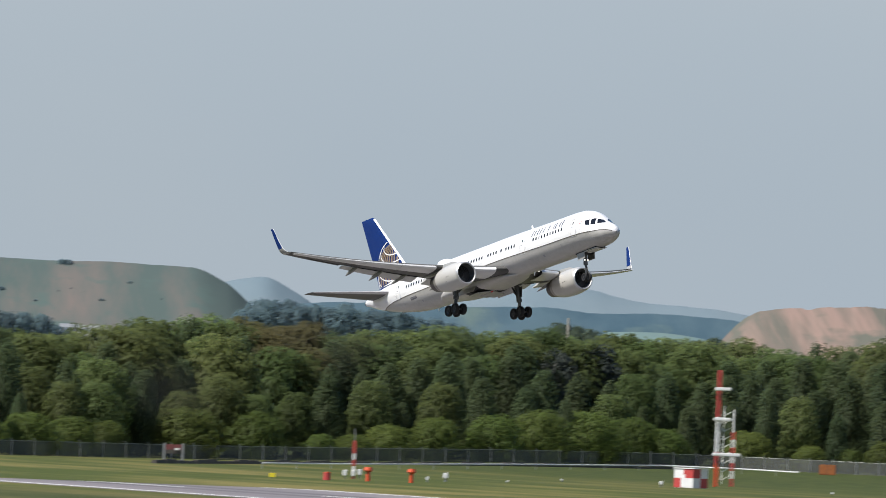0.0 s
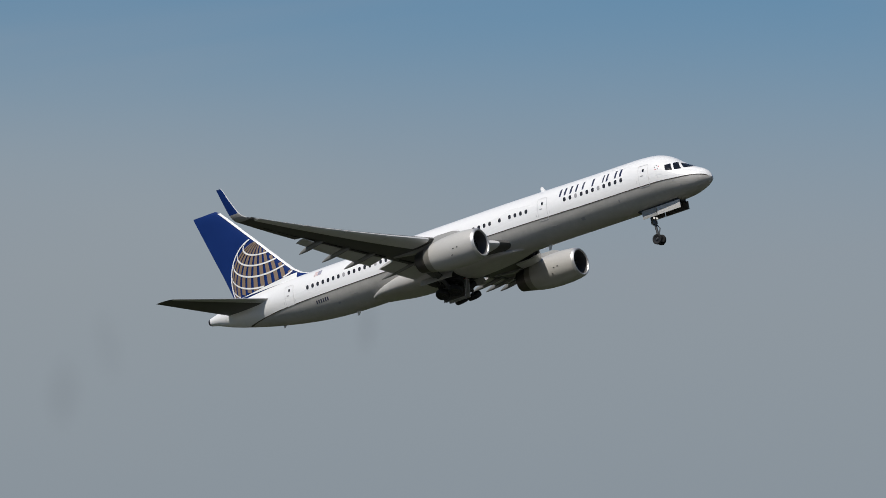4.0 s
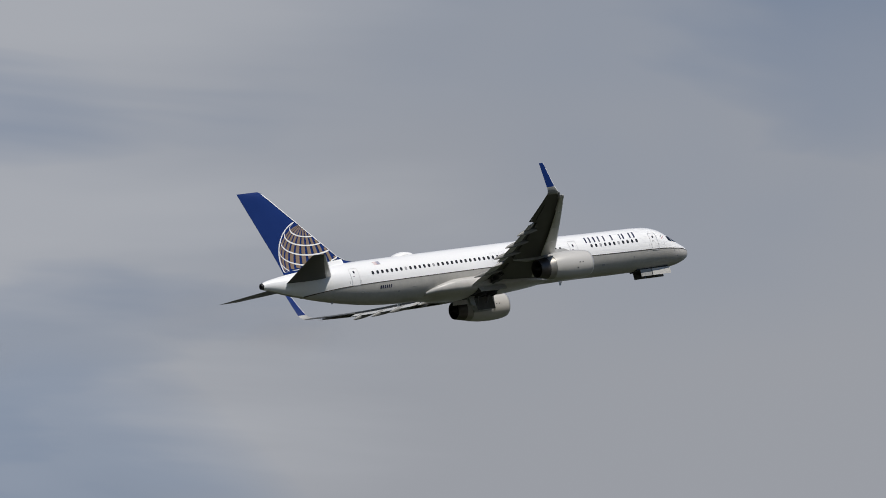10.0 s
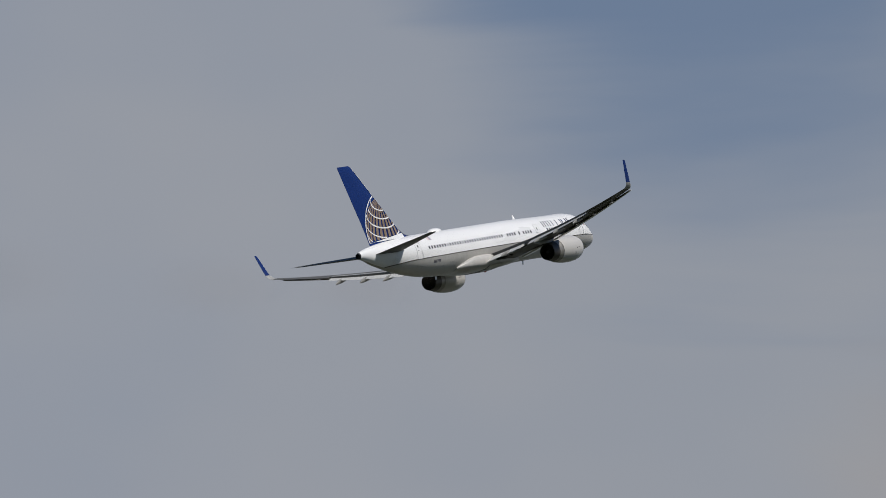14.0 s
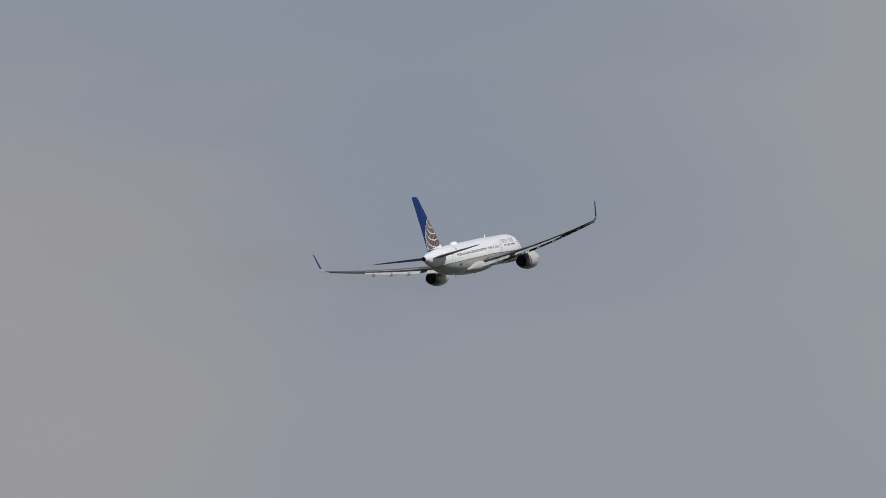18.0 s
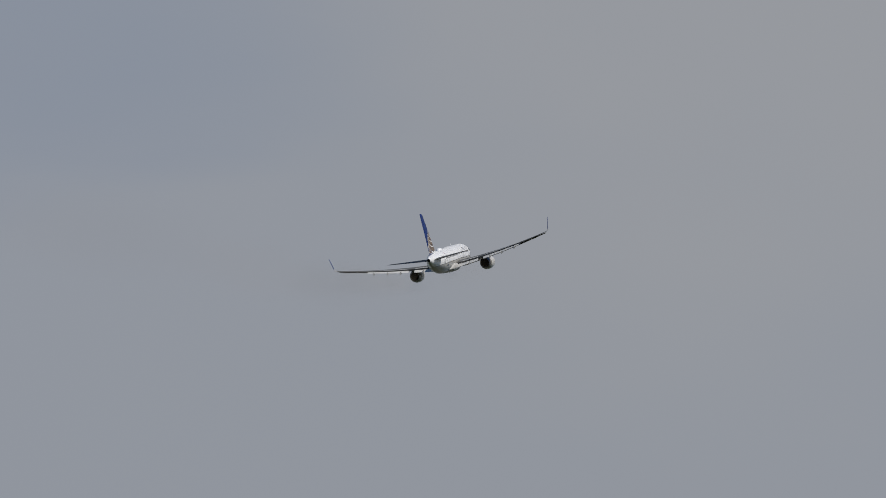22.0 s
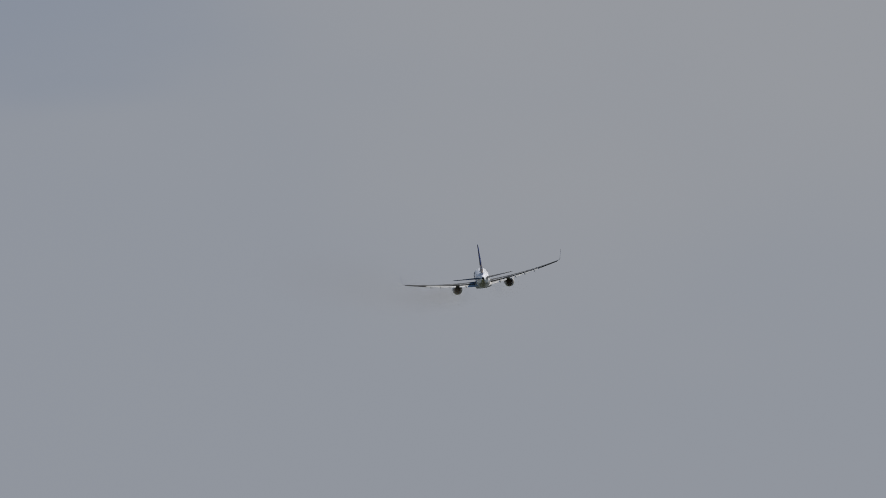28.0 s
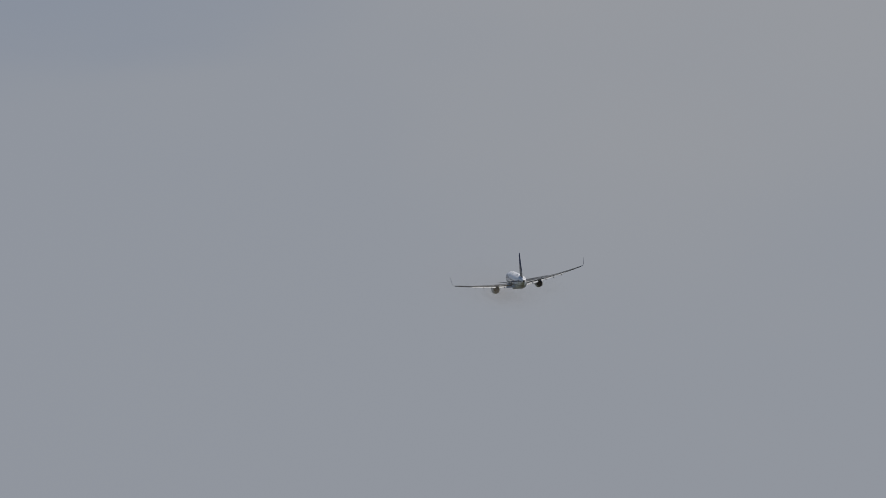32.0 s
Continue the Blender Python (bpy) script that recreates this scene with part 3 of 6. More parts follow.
def build_field_things():
    # checkered hut
    hut = new("equipment_hut")
    hut.matrix_basis = facing(at_bearing(56.24, 1020)) @ Matrix.Rotation(radians(-38), 4, "Z")
    tagged(hut, "red and white checkered equipment hut on the grass", "hut", kind="thing")
    bm = bmesh.new()
    box(bm, -1.85, 1.85, -1.85, 1.85, 0, 3.0)
    part("body", bm, mast_white, hut, smooth=False)
    for face in range(4):
        for i in range(2):
            for j in range(2):
                bm = bmesh.new()
                x0, z0 = -1.86 + 1.86 * i, 0.05 + 1.5 * j
                box(bm, x0, x0 + 1.86, -1.88, -1.84, z0, z0 + 1.48, Matrix.Rotation(face * math.pi / 2, 4, "Z"))
                part("panel", bm, mast_white if (i + j + face) % 2 else signal_red, hut, "red panel" if not (i + j + face) % 2 else "white panel", smooth=False)
    bm = bmesh.new()
    box(bm, -2.0, 2.0, -2.0, 2.0, 3.0, 3.12)
    part("roof", bm, mast_white, hut, smooth=False)
    bm = bmesh.new()
    box(bm, -0.5, 0.35, -1.93, -1.885, 0.1, 2.1)
    part("door", bm, mast_white, hut, smooth=False)

    # lattice masts
    def lattice(name, p, height, w, bands, label, stout=False):
        mast = new(name)
        mast.matrix_basis = facing(p)
        tagged(mast, label, "mast", kind="thing")
        z = 0.0
        n = len(bands)
        for i, mat in enumerate(bands):
            z1 = height * (i + 1) / n
            bm = bmesh.new()
            cs = [(-w, -w * 0.6), (w, -w * 0.6), (0, w)]
            for x, y in cs:
                tube(bm, (x, y, z), (x, y, z1), (0.14 if stout and x < 0 else 0.05), n=8)
            k = max(2, round((z1 - z) / (w * 2.0)))
            for j in range(k):
                a, b = z + (z1 - z) * j / k, z + (z1 - z) * (j + 1) / k
                for q in range(3):
                    c, d = cs[q], cs[(q + 1) % 3]
                    tube(bm, (*c, a), (*d, b), 0.045, n=5)
                    tube(bm, (*c, b), (*d, b), 0.04, n=5)
            part("mast_section", bm, mat, mast, "red section" if mat in (signal_red, signal_orange) else "white section")
            z = z1
        return mast

    R, W, O = signal_red, mast_white, signal_orange
    mast = lattice("lattice_mast", at_bearing(56.02, 1060), 18.9, 0.30, [O, O, R, W, W, W, R, R, R, R], "tall red and white lattice mast with antenna bars", True)
    for z, l in ((5.3, 4.6), (11.0, 2.9), (15.9, 2.7)):
        bm = bmesh.new()
        box(bm, -0.8, -0.8 + l, -0.95, -0.5, z - 0.28, z + 0.28)
        bmesh.ops.bevel(bm, geom=list(bm.edges), offset=0.12, segments=2, affect="EDGES")
        part("antenna_bar", bm, W, mast, "white antenna bar")
    bm = bmesh.new()
    for k in range(9):
        tube(bm, (0.9, 0, 1.2 + 1.3 * k), (2.1, 0, 1.9 + 1.3 * k), 0.05, n=5)
        tube(bm, (0.9, 0, 1.9 + 1.3 * k), (0.5, 0, 1.2 + 1.3 * k), 0.04, n=5)
    tube(bm, (0.9, 0, 0.5), (0.9, 0, 13.2), 0.06, n=6)
    part("ladder_bracing", bm, W, mast)
    mon = lattice("monitor_mast", at_bearing(55.885, 1075), 9.0, 0.34, [R, W, R, W, R, W, R], "short red and white mast with a white whip")
    bm = bmesh.new()
    tube(bm, (0, 0, 8.9), (0, 0, 12.7), 0.16, 0.13, 8)
    part("whip", bm, W, mon, "white aerial whip")
    small = lattice("wind_mast", at_bearing(59.2, 930), 5.4, 0.22, [R, W, R, W, R, R], "thin red and white frangible mast")
    bm = bmesh.new()
    tube(bm, (0, 0, 5.3), (0, 0, 7.2), 0.05, n=6)
    part("whip", bm, fence_grey, small)
    for x, z in ((-1.2, 0.0), (0.9, 0.2), (0.0, 0.0)):
        bm = bmesh.new()
        box(bm, x - 0.32, x + 0.30, -0.4, 0.25, 0.4 + z, 1.25 + z)
        bmesh.ops.bevel(bm, geom=list(bm.edges), offset=0.08, segments=2, affect="EDGES")
        part("instrument_box", bm, W, small, "white instrument box")
        bm = bmesh.new()
        tube(bm, (x, 0, 0), (x, 0, 0.5 + z), 0.08, n=6)
        part("box_post", bm, fence_grey, small)

    # orange beacons
    def beacon(b, d, tall):
        ob = new("orange_beacon")
        ob.matrix_basis = facing(at_bearing(b, d))
        tagged(ob, "orange approach lamp on a stout orange post" if tall else "squat red-orange marker drum on grass", "marker", group="orange airfield markers", kind="thing")
        bm = bmesh.new()
        if tall:
            tube(bm, (0, 0, 0), (0, 0, 1.35), 0.32, 0.28, 12)
            part("post", bm, signal_orange, ob)
            bm = bmesh.new()
            tube(bm, (0, 0, 1.3), (0, 0, 1.5), 0.4, 0.62, 14)
            tube(bm, (0, 0, 1.5), (0, 0, 1.95), 0.62, 0.5, 14)
            part("lamp_head", bm, signal_orange, ob)
        else:
            tube(bm, (0, 0, 0), (0, 0, 1.05), 0.52, 0.5, 14)
            part("drum", bm, signal_red, ob)
            bm = bmesh.new()
            tube(bm, (0, 0, 1.05), (0, 0, 1.12), 0.55, 0.52, 14)
            part("lid", bm, signal_orange, ob)
    for b, d, tall in ((59.43, 898, False), (59.07, 906, True), (58.69, 909, True)):
        beacon(b, d, tall)

    sign = new("marker_sign")
    sign.matrix_basis = facing(at_bearing(59.91, 889))
    tagged(sign, "small yellow taxiway marker sign in the grass", "sign", kind="thing")
    bm = bmesh.new()
    box(bm, -0.42, 0.42, -0.08, 0.08, 0.15, 0.75)
    bmesh.ops.bevel(bm, geom=list(bm.edges), offset=0.03, segments=1, affect="EDGES")
    part("board", bm, bright_yellow, sign)
    for x in (-0.3, 0.3):
        bm = bmesh.new()
        tube(bm, (x, 0, 0), (x, 0, 0.2), 0.04, n=6)
        part("leg", bm, fence_grey, sign)

    def post_lamp(b, d, h, w, label):
        ob = new("field_lamp")
        ob.matrix_basis = facing(at_bearing(b, d))
        tagged(ob, label, "lamp", group="white airfield lamps", kind="thing")
        bm = bmesh.new()
        tube(bm, (0, 0, 0), (0, 0, h * 0.4), w * 0.25, w * 0.25, 8)
        part("stem", bm, fence_grey, ob)
        bm = bmesh.new()
        box(bm, -w / 2, w / 2, -w / 2, w / 2, h * 0.35, h)
        bmesh.ops.bevel(bm, geom=list(bm.edges), offset=w * 0.15, segments=2, affect="EDGES")
        part("housing", bm, mast_white, ob)
    for b, d, h, w in ((58.39, 948, 1.3, 0.75), (58.55, 930, 0.8, 0.4), (56.5, 1018, 0.9, 0.62), (57.37, 1031, 0.45, 0.5), (55.0, 1010, 0.35, 0.5), (57.85, 970, 0.4, 0.35)):
        post_lamp(b, d, h, w, "small white airfield lamp on a short stem")

    # long white rail on short posts, and the dark bank of sleepers under it
    rail = new("white_rail")
    tagged(rail, "long low white rail on short grey posts", "rail", kind="thing")
    RAIL = [(60.0, 1029), (58.34, 1150), (56.85, 1219), (56.41, 1239), (55.86, 1238), (55.27, 1226)]
    rail_at = lambda b, up: at_bearing(b, table(sorted(RAIL), b)[0], up)
    bs = [60.0 - 0.1 * k for k in range(48)]
    for a, b in zip(bs, bs[1:]):
        bm = bmesh.new()
        tube(bm, rail_at(a, 0.9), rail_at(b, 0.9), 0.115, n=8)
        part("rail_length", bm, mast_white, rail)
    for b in bs[::3]:
        bm = bmesh.new()
        tube(bm, rail_at(b, -0.1), rail_at(b, 0.9), 0.06, n=6)
        part("rail_post", bm, fence_grey, rail)
    bank = new("sleeper_bank")
    tagged(bank, "dark low timber bank along the fence", "bank", kind="thing")
    for k in range(52):
        b0 = 60.95 - 0.09 * k
        d0, d1 = table(sorted([(60.95, 1045), (59.5, 1150), (56.2, 1262)]), b0)[0], table(sorted([(60.95, 1045), (59.5, 1150), (56.2, 1262)]), b0 - 0.085)[0]
        p, q = at_bearing(b0, d0), at_bearing(b0 - 0.085, d1)
        u = (q - p).normalized()
        nrm = u.cross(Vector((0, 0, 1))).normalized() * 0.5
        h = 0.75 + 0.15 * math.sin(k * 1.7)
        bm = bmesh.new()
        loft(bm, [[e + nrm, e - nrm, e - nrm * 0.8 + Vector((0, 0, h)), e + nrm * 0.8 + Vector((0, 0, h))] for e in (p - Vector((0, 0, 0.2)), q - Vector((0, 0, 0.2)))], cap_start=True, cap_end=True)
        part("sleeper", bm, weathered, bank, smooth=False)
    # dark red board at the fence, put in place of a probable vehicle
    board = new("red_board")
    board.matrix_basis = facing(at_bearing(60.78, 1125))
    tagged(board, "dark red board between two grey posts in a vehicle's place", "sign", kind="thing")
    for x in (-1.7, 1.5):
        bm = bmesh.new()
        box(bm, x - 0.2, x + 0.2, -0.15, 0.15, 0, 2.9)
        part("post", bm, fence_grey, board, smooth=False)
    bm = bmesh.new()
    box(bm, -1.5, 1.3, -0.1, 0.1, 1.1, 2.7)
    part("panel", bm, material("dull_red", (0.16, 0.045, 0.045), 0.7, grain=((0.8, 0.5, ONE),)), board, "dull dark red panel", smooth=False)
    bm = bmesh.new()
    box(bm, -1.5, 1.3, -0.12, -0.104, 1.1, 1.75)
    part("lower_panel", bm, weathered, board, smooth=False)
    bm = bmesh.new()
    box(bm, 0.1, 0.9, -0.3, -0.12, 1.7, 2.1)
    part("lamp", bm, mast_white, board, smooth=False)
    # rust-coloured cabinet by the fence
    cab = new("rusty_cabinet")
    cab.matrix_basis = facing(at_bearing(55.05, 1270))
    tagged(cab, "rust-orange metal cabinet beside the fence", "cabinet", kind="thing")
    bm = bmesh.new()
    box(bm, -1.6, 1.6, -0.8, 0.8, 0, 2.0)
    bmesh.ops.bevel(bm, geom=list(bm.edges), offset=0.1, segments=2, affect="EDGES")
    part("body", bm, material("rust", (0.33, 0.11, 0.03), 0.7, grain=((1.5, 0.25, ONE),)), cab)
    bm = bmesh.new()
    box(bm, -0.04, 0.04, -0.84, -0.81, 0.1, 1.9)
    part("door_gap", bm, weathered, cab, smooth=False)


build_ground()
build_fence()
build_field_things()

# ---- the aeroplane: x forward from the nose, y to its left, z up; s is the distance aft of the nose ----
BODY = [  # s, top, bottom, half width
    (0.0, -0.92, -0.99, 0.03), (0.12, -0.60, -1.24, 0.36), (0.4, -0.26, -1.40, 0.66), (0.9, 0.06, -1.57, 0.98),
    (1.5, 0.44, -1.68, 1.25), (2.2, 0.95, -1.74, 1.48), (2.9, 1.50, -1.77, 1.64), (3.7, 1.88, -1.79, 1.76),
    (4.6, 2.08, -1.81, 1.83), (6.0, 2.17, -1.82, 1.88), (7.5, 2.18, -1.82, 1.88), (12.0, 2.18, -1.83, 1.88), (18.0, 2.18, -1.96, 1.88), (28.0, 2.18, -2.00, 1.88),
    (31.0, 2.18, -2.02, 1.88), (33.5, 2.18, -1.98, 1.86), (36.0, 2.17, -1.80, 1.79), (38.5, 2.12, -1.44, 1.60),
    (41.0, 2.02, -0.96, 1.28), (43.0, 1.88, -0.48, 0.96), (45.0, 1.66, 0.08, 0.60), (46.2, 1.46, 0.52, 0.38), (46.85, 1.30, 0.68, 0.27)]
LINE = [(0.0, -0.94), (0.4, -0.74), (1.5, -0.52), (4.0, -0.36), (14.0, -0.28), (22.0, -0.26), (28.0, -0.27), (36.0, -0.29), (39.0, -0.29), (41.0, -0.36), (43.0, -0.44), (46.85, 0.1)]


def droop(s):
    return -0.14 * (1 - smooth_step(8.0, 19.0, s)) * smooth_step(0.0, 2.5, s)


def body_at(s, z, side, off=0.0):
    """The point of the fuselage's skin at station s and height z, off metres proud of it."""
    zt, zb, hw = table(BODY, s)
    z += droop(s)
    zt, zb = zt + droop(s), zb + droop(s)
    c, h = (zt + zb) / 2, (zt - zb) / 2
    k = max(-0.999, min(0.999, (z - c) / h))
    y = hw * math.sqrt(1 - k * k)
    n = Vector((0, y / hw ** 2, (z - c) / h ** 2)).normalized()
    return Vector((-s, side * (y + n.y * off), z + n.z * off))


def skin_patch(bm, outline, side, off, mat=0, thick=0.012):
    """A plate on the skin: outline is rows of (s, z)."""
    top = [bm.verts.new(body_at(s, z, side, off)) for s, z in outline]
    low = [bm.verts.new(body_at(s, z, side, off - thick - 0.02)) for s, z in outline]
    bm.faces.new(top).material_index = mat
    for i in range(len(top)):
        j = (i + 1) % len(top)
        bm.faces.new((top[i], low[i], low[j], top[j])).material_index = mat


def rounded(s, z, w, h, r, n=4):
    """A rounded rectangle as rows of (s, z), its long sides cut into pieces."""
    pts = []
    for cx, cz, a0 in ((w / 2 - r, h / 2 - r, 0), (-w / 2 + r, h / 2 - r, 90), (-w / 2 + r, -h / 2 + r, 180), (w / 2 - r, -h / 2 + r, 270)):
        for k in range(n):
            a = radians(a0 + 90 * k / (n - 1))
            pts.append((s + cx + r * math.cos(a), z + cz + r * math.sin(a)))
    if h > 0.8:
        fine = []
        for i, p in enumerate(pts):
            q = pts[(i + 1) % len(pts)]
            m = 6 if abs(q[1] - p[1]) > 0.5 else 1
            fine += [(p[0] + (q[0] - p[0]) * k / m, p[1] + (q[1] - p[1]) * k / m) for k in range(m)]
        return fine
    return pts


def wing_z(y):
    d = abs(y) - 1.9
    return -1.15 + 0.09 * d + 0.0042 * d * d


WING = [(1.2, 17.33, 26.05), (1.9, 17.75, 26.05), (6.5, 20.48, 26.55), (14.2, 24.88, 27.90), (19.2, 27.72, 29.15), (19.9, 28.2, 29.45)]


def wing_edges(y):
    y = abs(y)
    for a, b in zip(WING, WING[1:]):
        if y <= b[0] + 1e-6:
            u = (y - a[0]) / (b[0] - a[0])
            return a[1] + (b[1] - a[1]) * u, a[2] + (b[2] - a[2]) * u
    return WING[-1][1:]


def foil(le, te, thick, n=12, cut=1.0):
    """Rows of (s, dz) round an aerofoil, from the trailing edge over the top and back."""
    c = te - le
    pts = []
    for k in range(n + 1):
        x = cut * 0.5 * (1 + math.cos(math.pi * k / n))
        t = 5 * thick * c * (0.2969 * math.sqrt(x) - 0.126 * x - 0.3516 * x ** 2 + 0.2843 * x ** 3 - 0.1015 * x ** 4)
        pts.append((le + c * x, t * 1.0 + 0.004))
    for k in range(1, n + 1):
        x = cut * 0.5 * (1 - math.cos(math.pi * k / n))
        t = 5 * thick * c * (0.2969 * math.sqrt(x) - 0.126 * x - 0.3516 * x ** 2 + 0.2843 * x ** 3 - 0.1015 * x ** 4)
        pts.append((le + c * x, -t * 0.85 - 0.004))
    return pts


FAIR = [(16.2, -1.72, -1.82, 0.35), (17.8, -1.55, -1.97, 1.15), (19.4, -1.25, -2.10, 1.68), (21.2, -0.98, -2.20, 1.95), (23.5, -0.76, -2.27, 2.06), (26.0, -0.62, -2.28, 2.09),
        (27.6, -0.66, -2.22, 2.06), (28.8, -0.88, -2.12, 1.91), (29.7, -1.14, -1.98, 1.70), (30.8, -1.50, -1.88, 1.1)]


def fair_at(s, a, off=0.0):
    """A point of the belly fairing at station s and angle a, off metres proud of it."""
    zt, zb, hw = table(FAIR, s)
    c, h = (zt + zb) / 2, (zt - zb) / 2
    ca, sa = math.cos(a), math.sin(a)
    return Vector((-s, (hw + off) * math.copysign(abs(ca) ** 0.72, ca), c + (h + off) * math.copysign(abs(sa) ** 0.72, sa)))


def build_fuselage(plane):
    stations = [0.0, 0.05, 0.12, 0.25, 0.4, 0.65, 0.9, 1.2, 1.5, 1.85, 2.2, 2.55, 2.9, 3.3, 3.7, 4.1, 4.6, 5.3, 6.0, 7.5]
    stations += [9 + 2.0 * k for k in range(10)] + [29, 31, 32.2, 33.5, 34.8, 36, 37.2, 38.5, 39.7, 41, 42, 43, 44, 45, 45.6, 46.2, 46.6, 46.85]

    def arcs(s):
        zt, zb, hw = table(BODY, s)
        c, h = (zt + zb) / 2, (zt - zb) / 2
        a = math.asin(max(-0.97, min(0.9, (table(LINE, s)[0] - c) / h)))
        n = 22
        up = [a + (math.pi - 2 * a) * k / n for k in range(n + 1)]
        dn = [math.pi - a + (math.pi + 2 * a) * k / 16 for k in range(17)]
        at = lambda t: (-s, hw * math.cos(t), c + h * math.sin(t) + droop(s))
        return [at(t) for t in up], [at(t) for t in dn]

    up, dn = zip(*(arcs(s) for s in stations))
    bm = bmesh.new()
    loft(bm, up, closed=False)
    part("upper_fuselage", bm, white_paint, plane, "glossy white upper fuselage skin")
    bm = bmesh.new()
    loft(bm, dn, closed=False)
    part("lower_fuselage", bm, grey_paint, plane, "light grey lower fuselage skin")
    for side in (-1, 1):
        bm = bmesh.new()
        rows = []
        for s in stations[2:-6]:
            z = table(LINE, s)[0]
            rows.append([body_at(s, z + d, side, o) for d, o in ((-0.027, -0.01), (-0.027, 0.016), (0.027, 0.016), (0.027, -0.01))])
        loft(bm, rows, closed=True, cap_start=True, cap_end=True)
        part("cheat_line", bm, line_paint, plane, "thin dark bronze line along the fuselage")
    # tail cone outlet
    bm = bmesh.new()
    zt, zb, hw = table(BODY, 46.85)
    turned(bm, [(0.02, hw * 1.02), (-0.16, hw * 0.92), (-0.18, hw * 0.75), (0.1, hw * 0.7), (0.12, 0.01)], (-46.85, 0, (zt + zb) / 2), 20)
    part("tail_outlet", bm, dark_metal, plane, "dark metal auxiliary exhaust outlet")
    # wing to body fairing
    bm = bmesh.new()
    rings = []
    for k in range(30):
        s = 16.2 + 0.5 * k
        ring = [fair_at(s, j * math.tau / 36) for j in range(36)]
        rings.append(ring)
    loft(bm, rings, cap_start=True, cap_end=True)
    part("belly_fairing", bm, grey_paint, plane, "smooth grey fairing under the wing root")
    # cockpit glazing
    for side in (-1, 1):
        for quad in (((2.99, 0.74), (2.91, 0.33), (2.38, 0.20), (2.60, 0.78)), ((2.46, 0.80), (2.26, 0.22), (1.80, 0.17), (2.22, 0.84)), ((2.08, 0.76), (1.66, 0.20), (1.12, 0.16), (1.72, 0.58))):
            bm = bmesh.new()
            n = 6
            grid = []
            for off in (0.022, -0.03):
                rows = []
                for i in range(n + 1):
                    u = i / n
                    lo = [quad[0][k] + (quad[3][k] - quad[0][k]) * u for k in (0, 1)]
                    hi = [quad[1][k] + (quad[2][k] - quad[1][k]) * u for k in (0, 1)]
                    rows.append([bm.verts.new(body_at(lo[0] + (hi[0] - lo[0]) * j / n, lo[1] + (hi[1] - lo[1]) * j / n, side, off)) for j in range(n + 1)])
                grid.append(rows)
            top, low = grid
            for i in range(n):
                for j in range(n):
                    bm.faces.new((top[i][j], top[i + 1][j], top[i + 1][j + 1], top[i][j + 1]))
                bm.faces.new((top[i][0], low[i][0], low[i + 1][0], top[i + 1][0]))
                bm.faces.new((top[i][n], top[i + 1][n], low[i + 1][n], low[i][n]))
                bm.faces.new((top[0][i], top[0][i + 1], low[0][i + 1], low[0][i]))
                bm.faces.new((top[n][i], low[n][i], low[n][i + 1], top[n][i + 1]))
            part("cockpit_window", bm, glass_dark, plane, "dark cockpit pane")
    # cabin windows
    rows = [11.85 - 0.516 * k for k in range(11)] + [16.92 - 0.51 * k for k in range(4)] + [17.85] + [20.30 - 0.51 * k for k in range(4)] + [36.2 - 0.508 * k for k in range(30)]
    blinds = {2, 6, 27, 33}
    for side in (-1, 1):
        for i, s in enumerate(rows):
            bm = bmesh.new()
            skin_patch(bm, rounded(s, 0.62, 0.24, 0.34, 0.11), side, 0.012)
            part("cabin_window", bm, seam_paint if i in blinds else cabin_glass, plane)
    # doors with their seams
    for side in (-1, 1):
        for s, zc, h in ((4.72, 0.38, 1.66), (13.9, 0.42, 1.74), (38.08, 0.50, 1.60)):
            bm = bmesh.new()
            outer, inner = rounded(s, zc, 0.86, h, 0.12), rounded(s, zc, 0.80, h - 0.06, 0.10)
            a = [bm.verts.new(body_at(p, q, side, 0.022)) for p, q in outer]
            b = [bm.verts.new(body_at(p, q, side, 0.022)) for p, q in inner]
            c = [bm.verts.new(body_at(p, q, side, -0.02)) for p, q in outer]
            for i in range(len(a)):
                j = (i + 1) % len(a)
                bm.faces.new((a[i], a[j], b[j], b[i]))
                bm.faces.new((a[j], a[i], c[i], c[j]))
            door = part("cabin_door", bm, door_seam, plane, "white cabin door with a grey seam")
            bm = bmesh.new()
            skin_patch(bm, rounded(s, zc + 0.42, 0.16, 0.24, 0.06), side, 0.010)
            part("door_window", bm, glass_dark, door)
            bm = bmesh.new()
            skin_patch(bm, rounded(s + 0.14, zc + 0.02, 0.22, 0.07, 0.03), side, 0.012)
            part("door_handle", bm, seam_paint, door)
        for s in (21.95, 22.9):
            bm = bmesh.new()
            outer, inner = rounded(s, 0.55, 0.62, 1.0, 0.14), rounded(s, 0.55, 0.57, 0.95, 0.12)
            a = [bm.verts.new(body_at(p, q, side, 0.022)) for p, q in outer]
            b = [bm.verts.new(body_at(p, q, side, 0.022)) for p, q in inner]
            for i in range(len(a)):
                j = (i + 1) % len(a)
                bm.faces.new((a[i], a[j], b[j], b[i]))
            part("wing_exit", bm, door_seam, plane)
    # dark title blocks, registration bars, flag and badge
    for side in (-1, 1):
        def slab(s0, z0, w, h, mat, name, lean=0.0, off=0.010):
            bm = bmesh.new()
            q = [(s0, z0 - h / 2), (s0 + w, z0 - h / 2), (s0 + w - lean * h / 2, z0), (s0 + w - lean * h, z0 + h / 2), (s0 - lean * h, z0 + h / 2), (s0 - lean * h / 2, z0)]
            skin_patch(bm, q, side, off)
            part(name, bm, mat, plane)
        L0 = 6.70
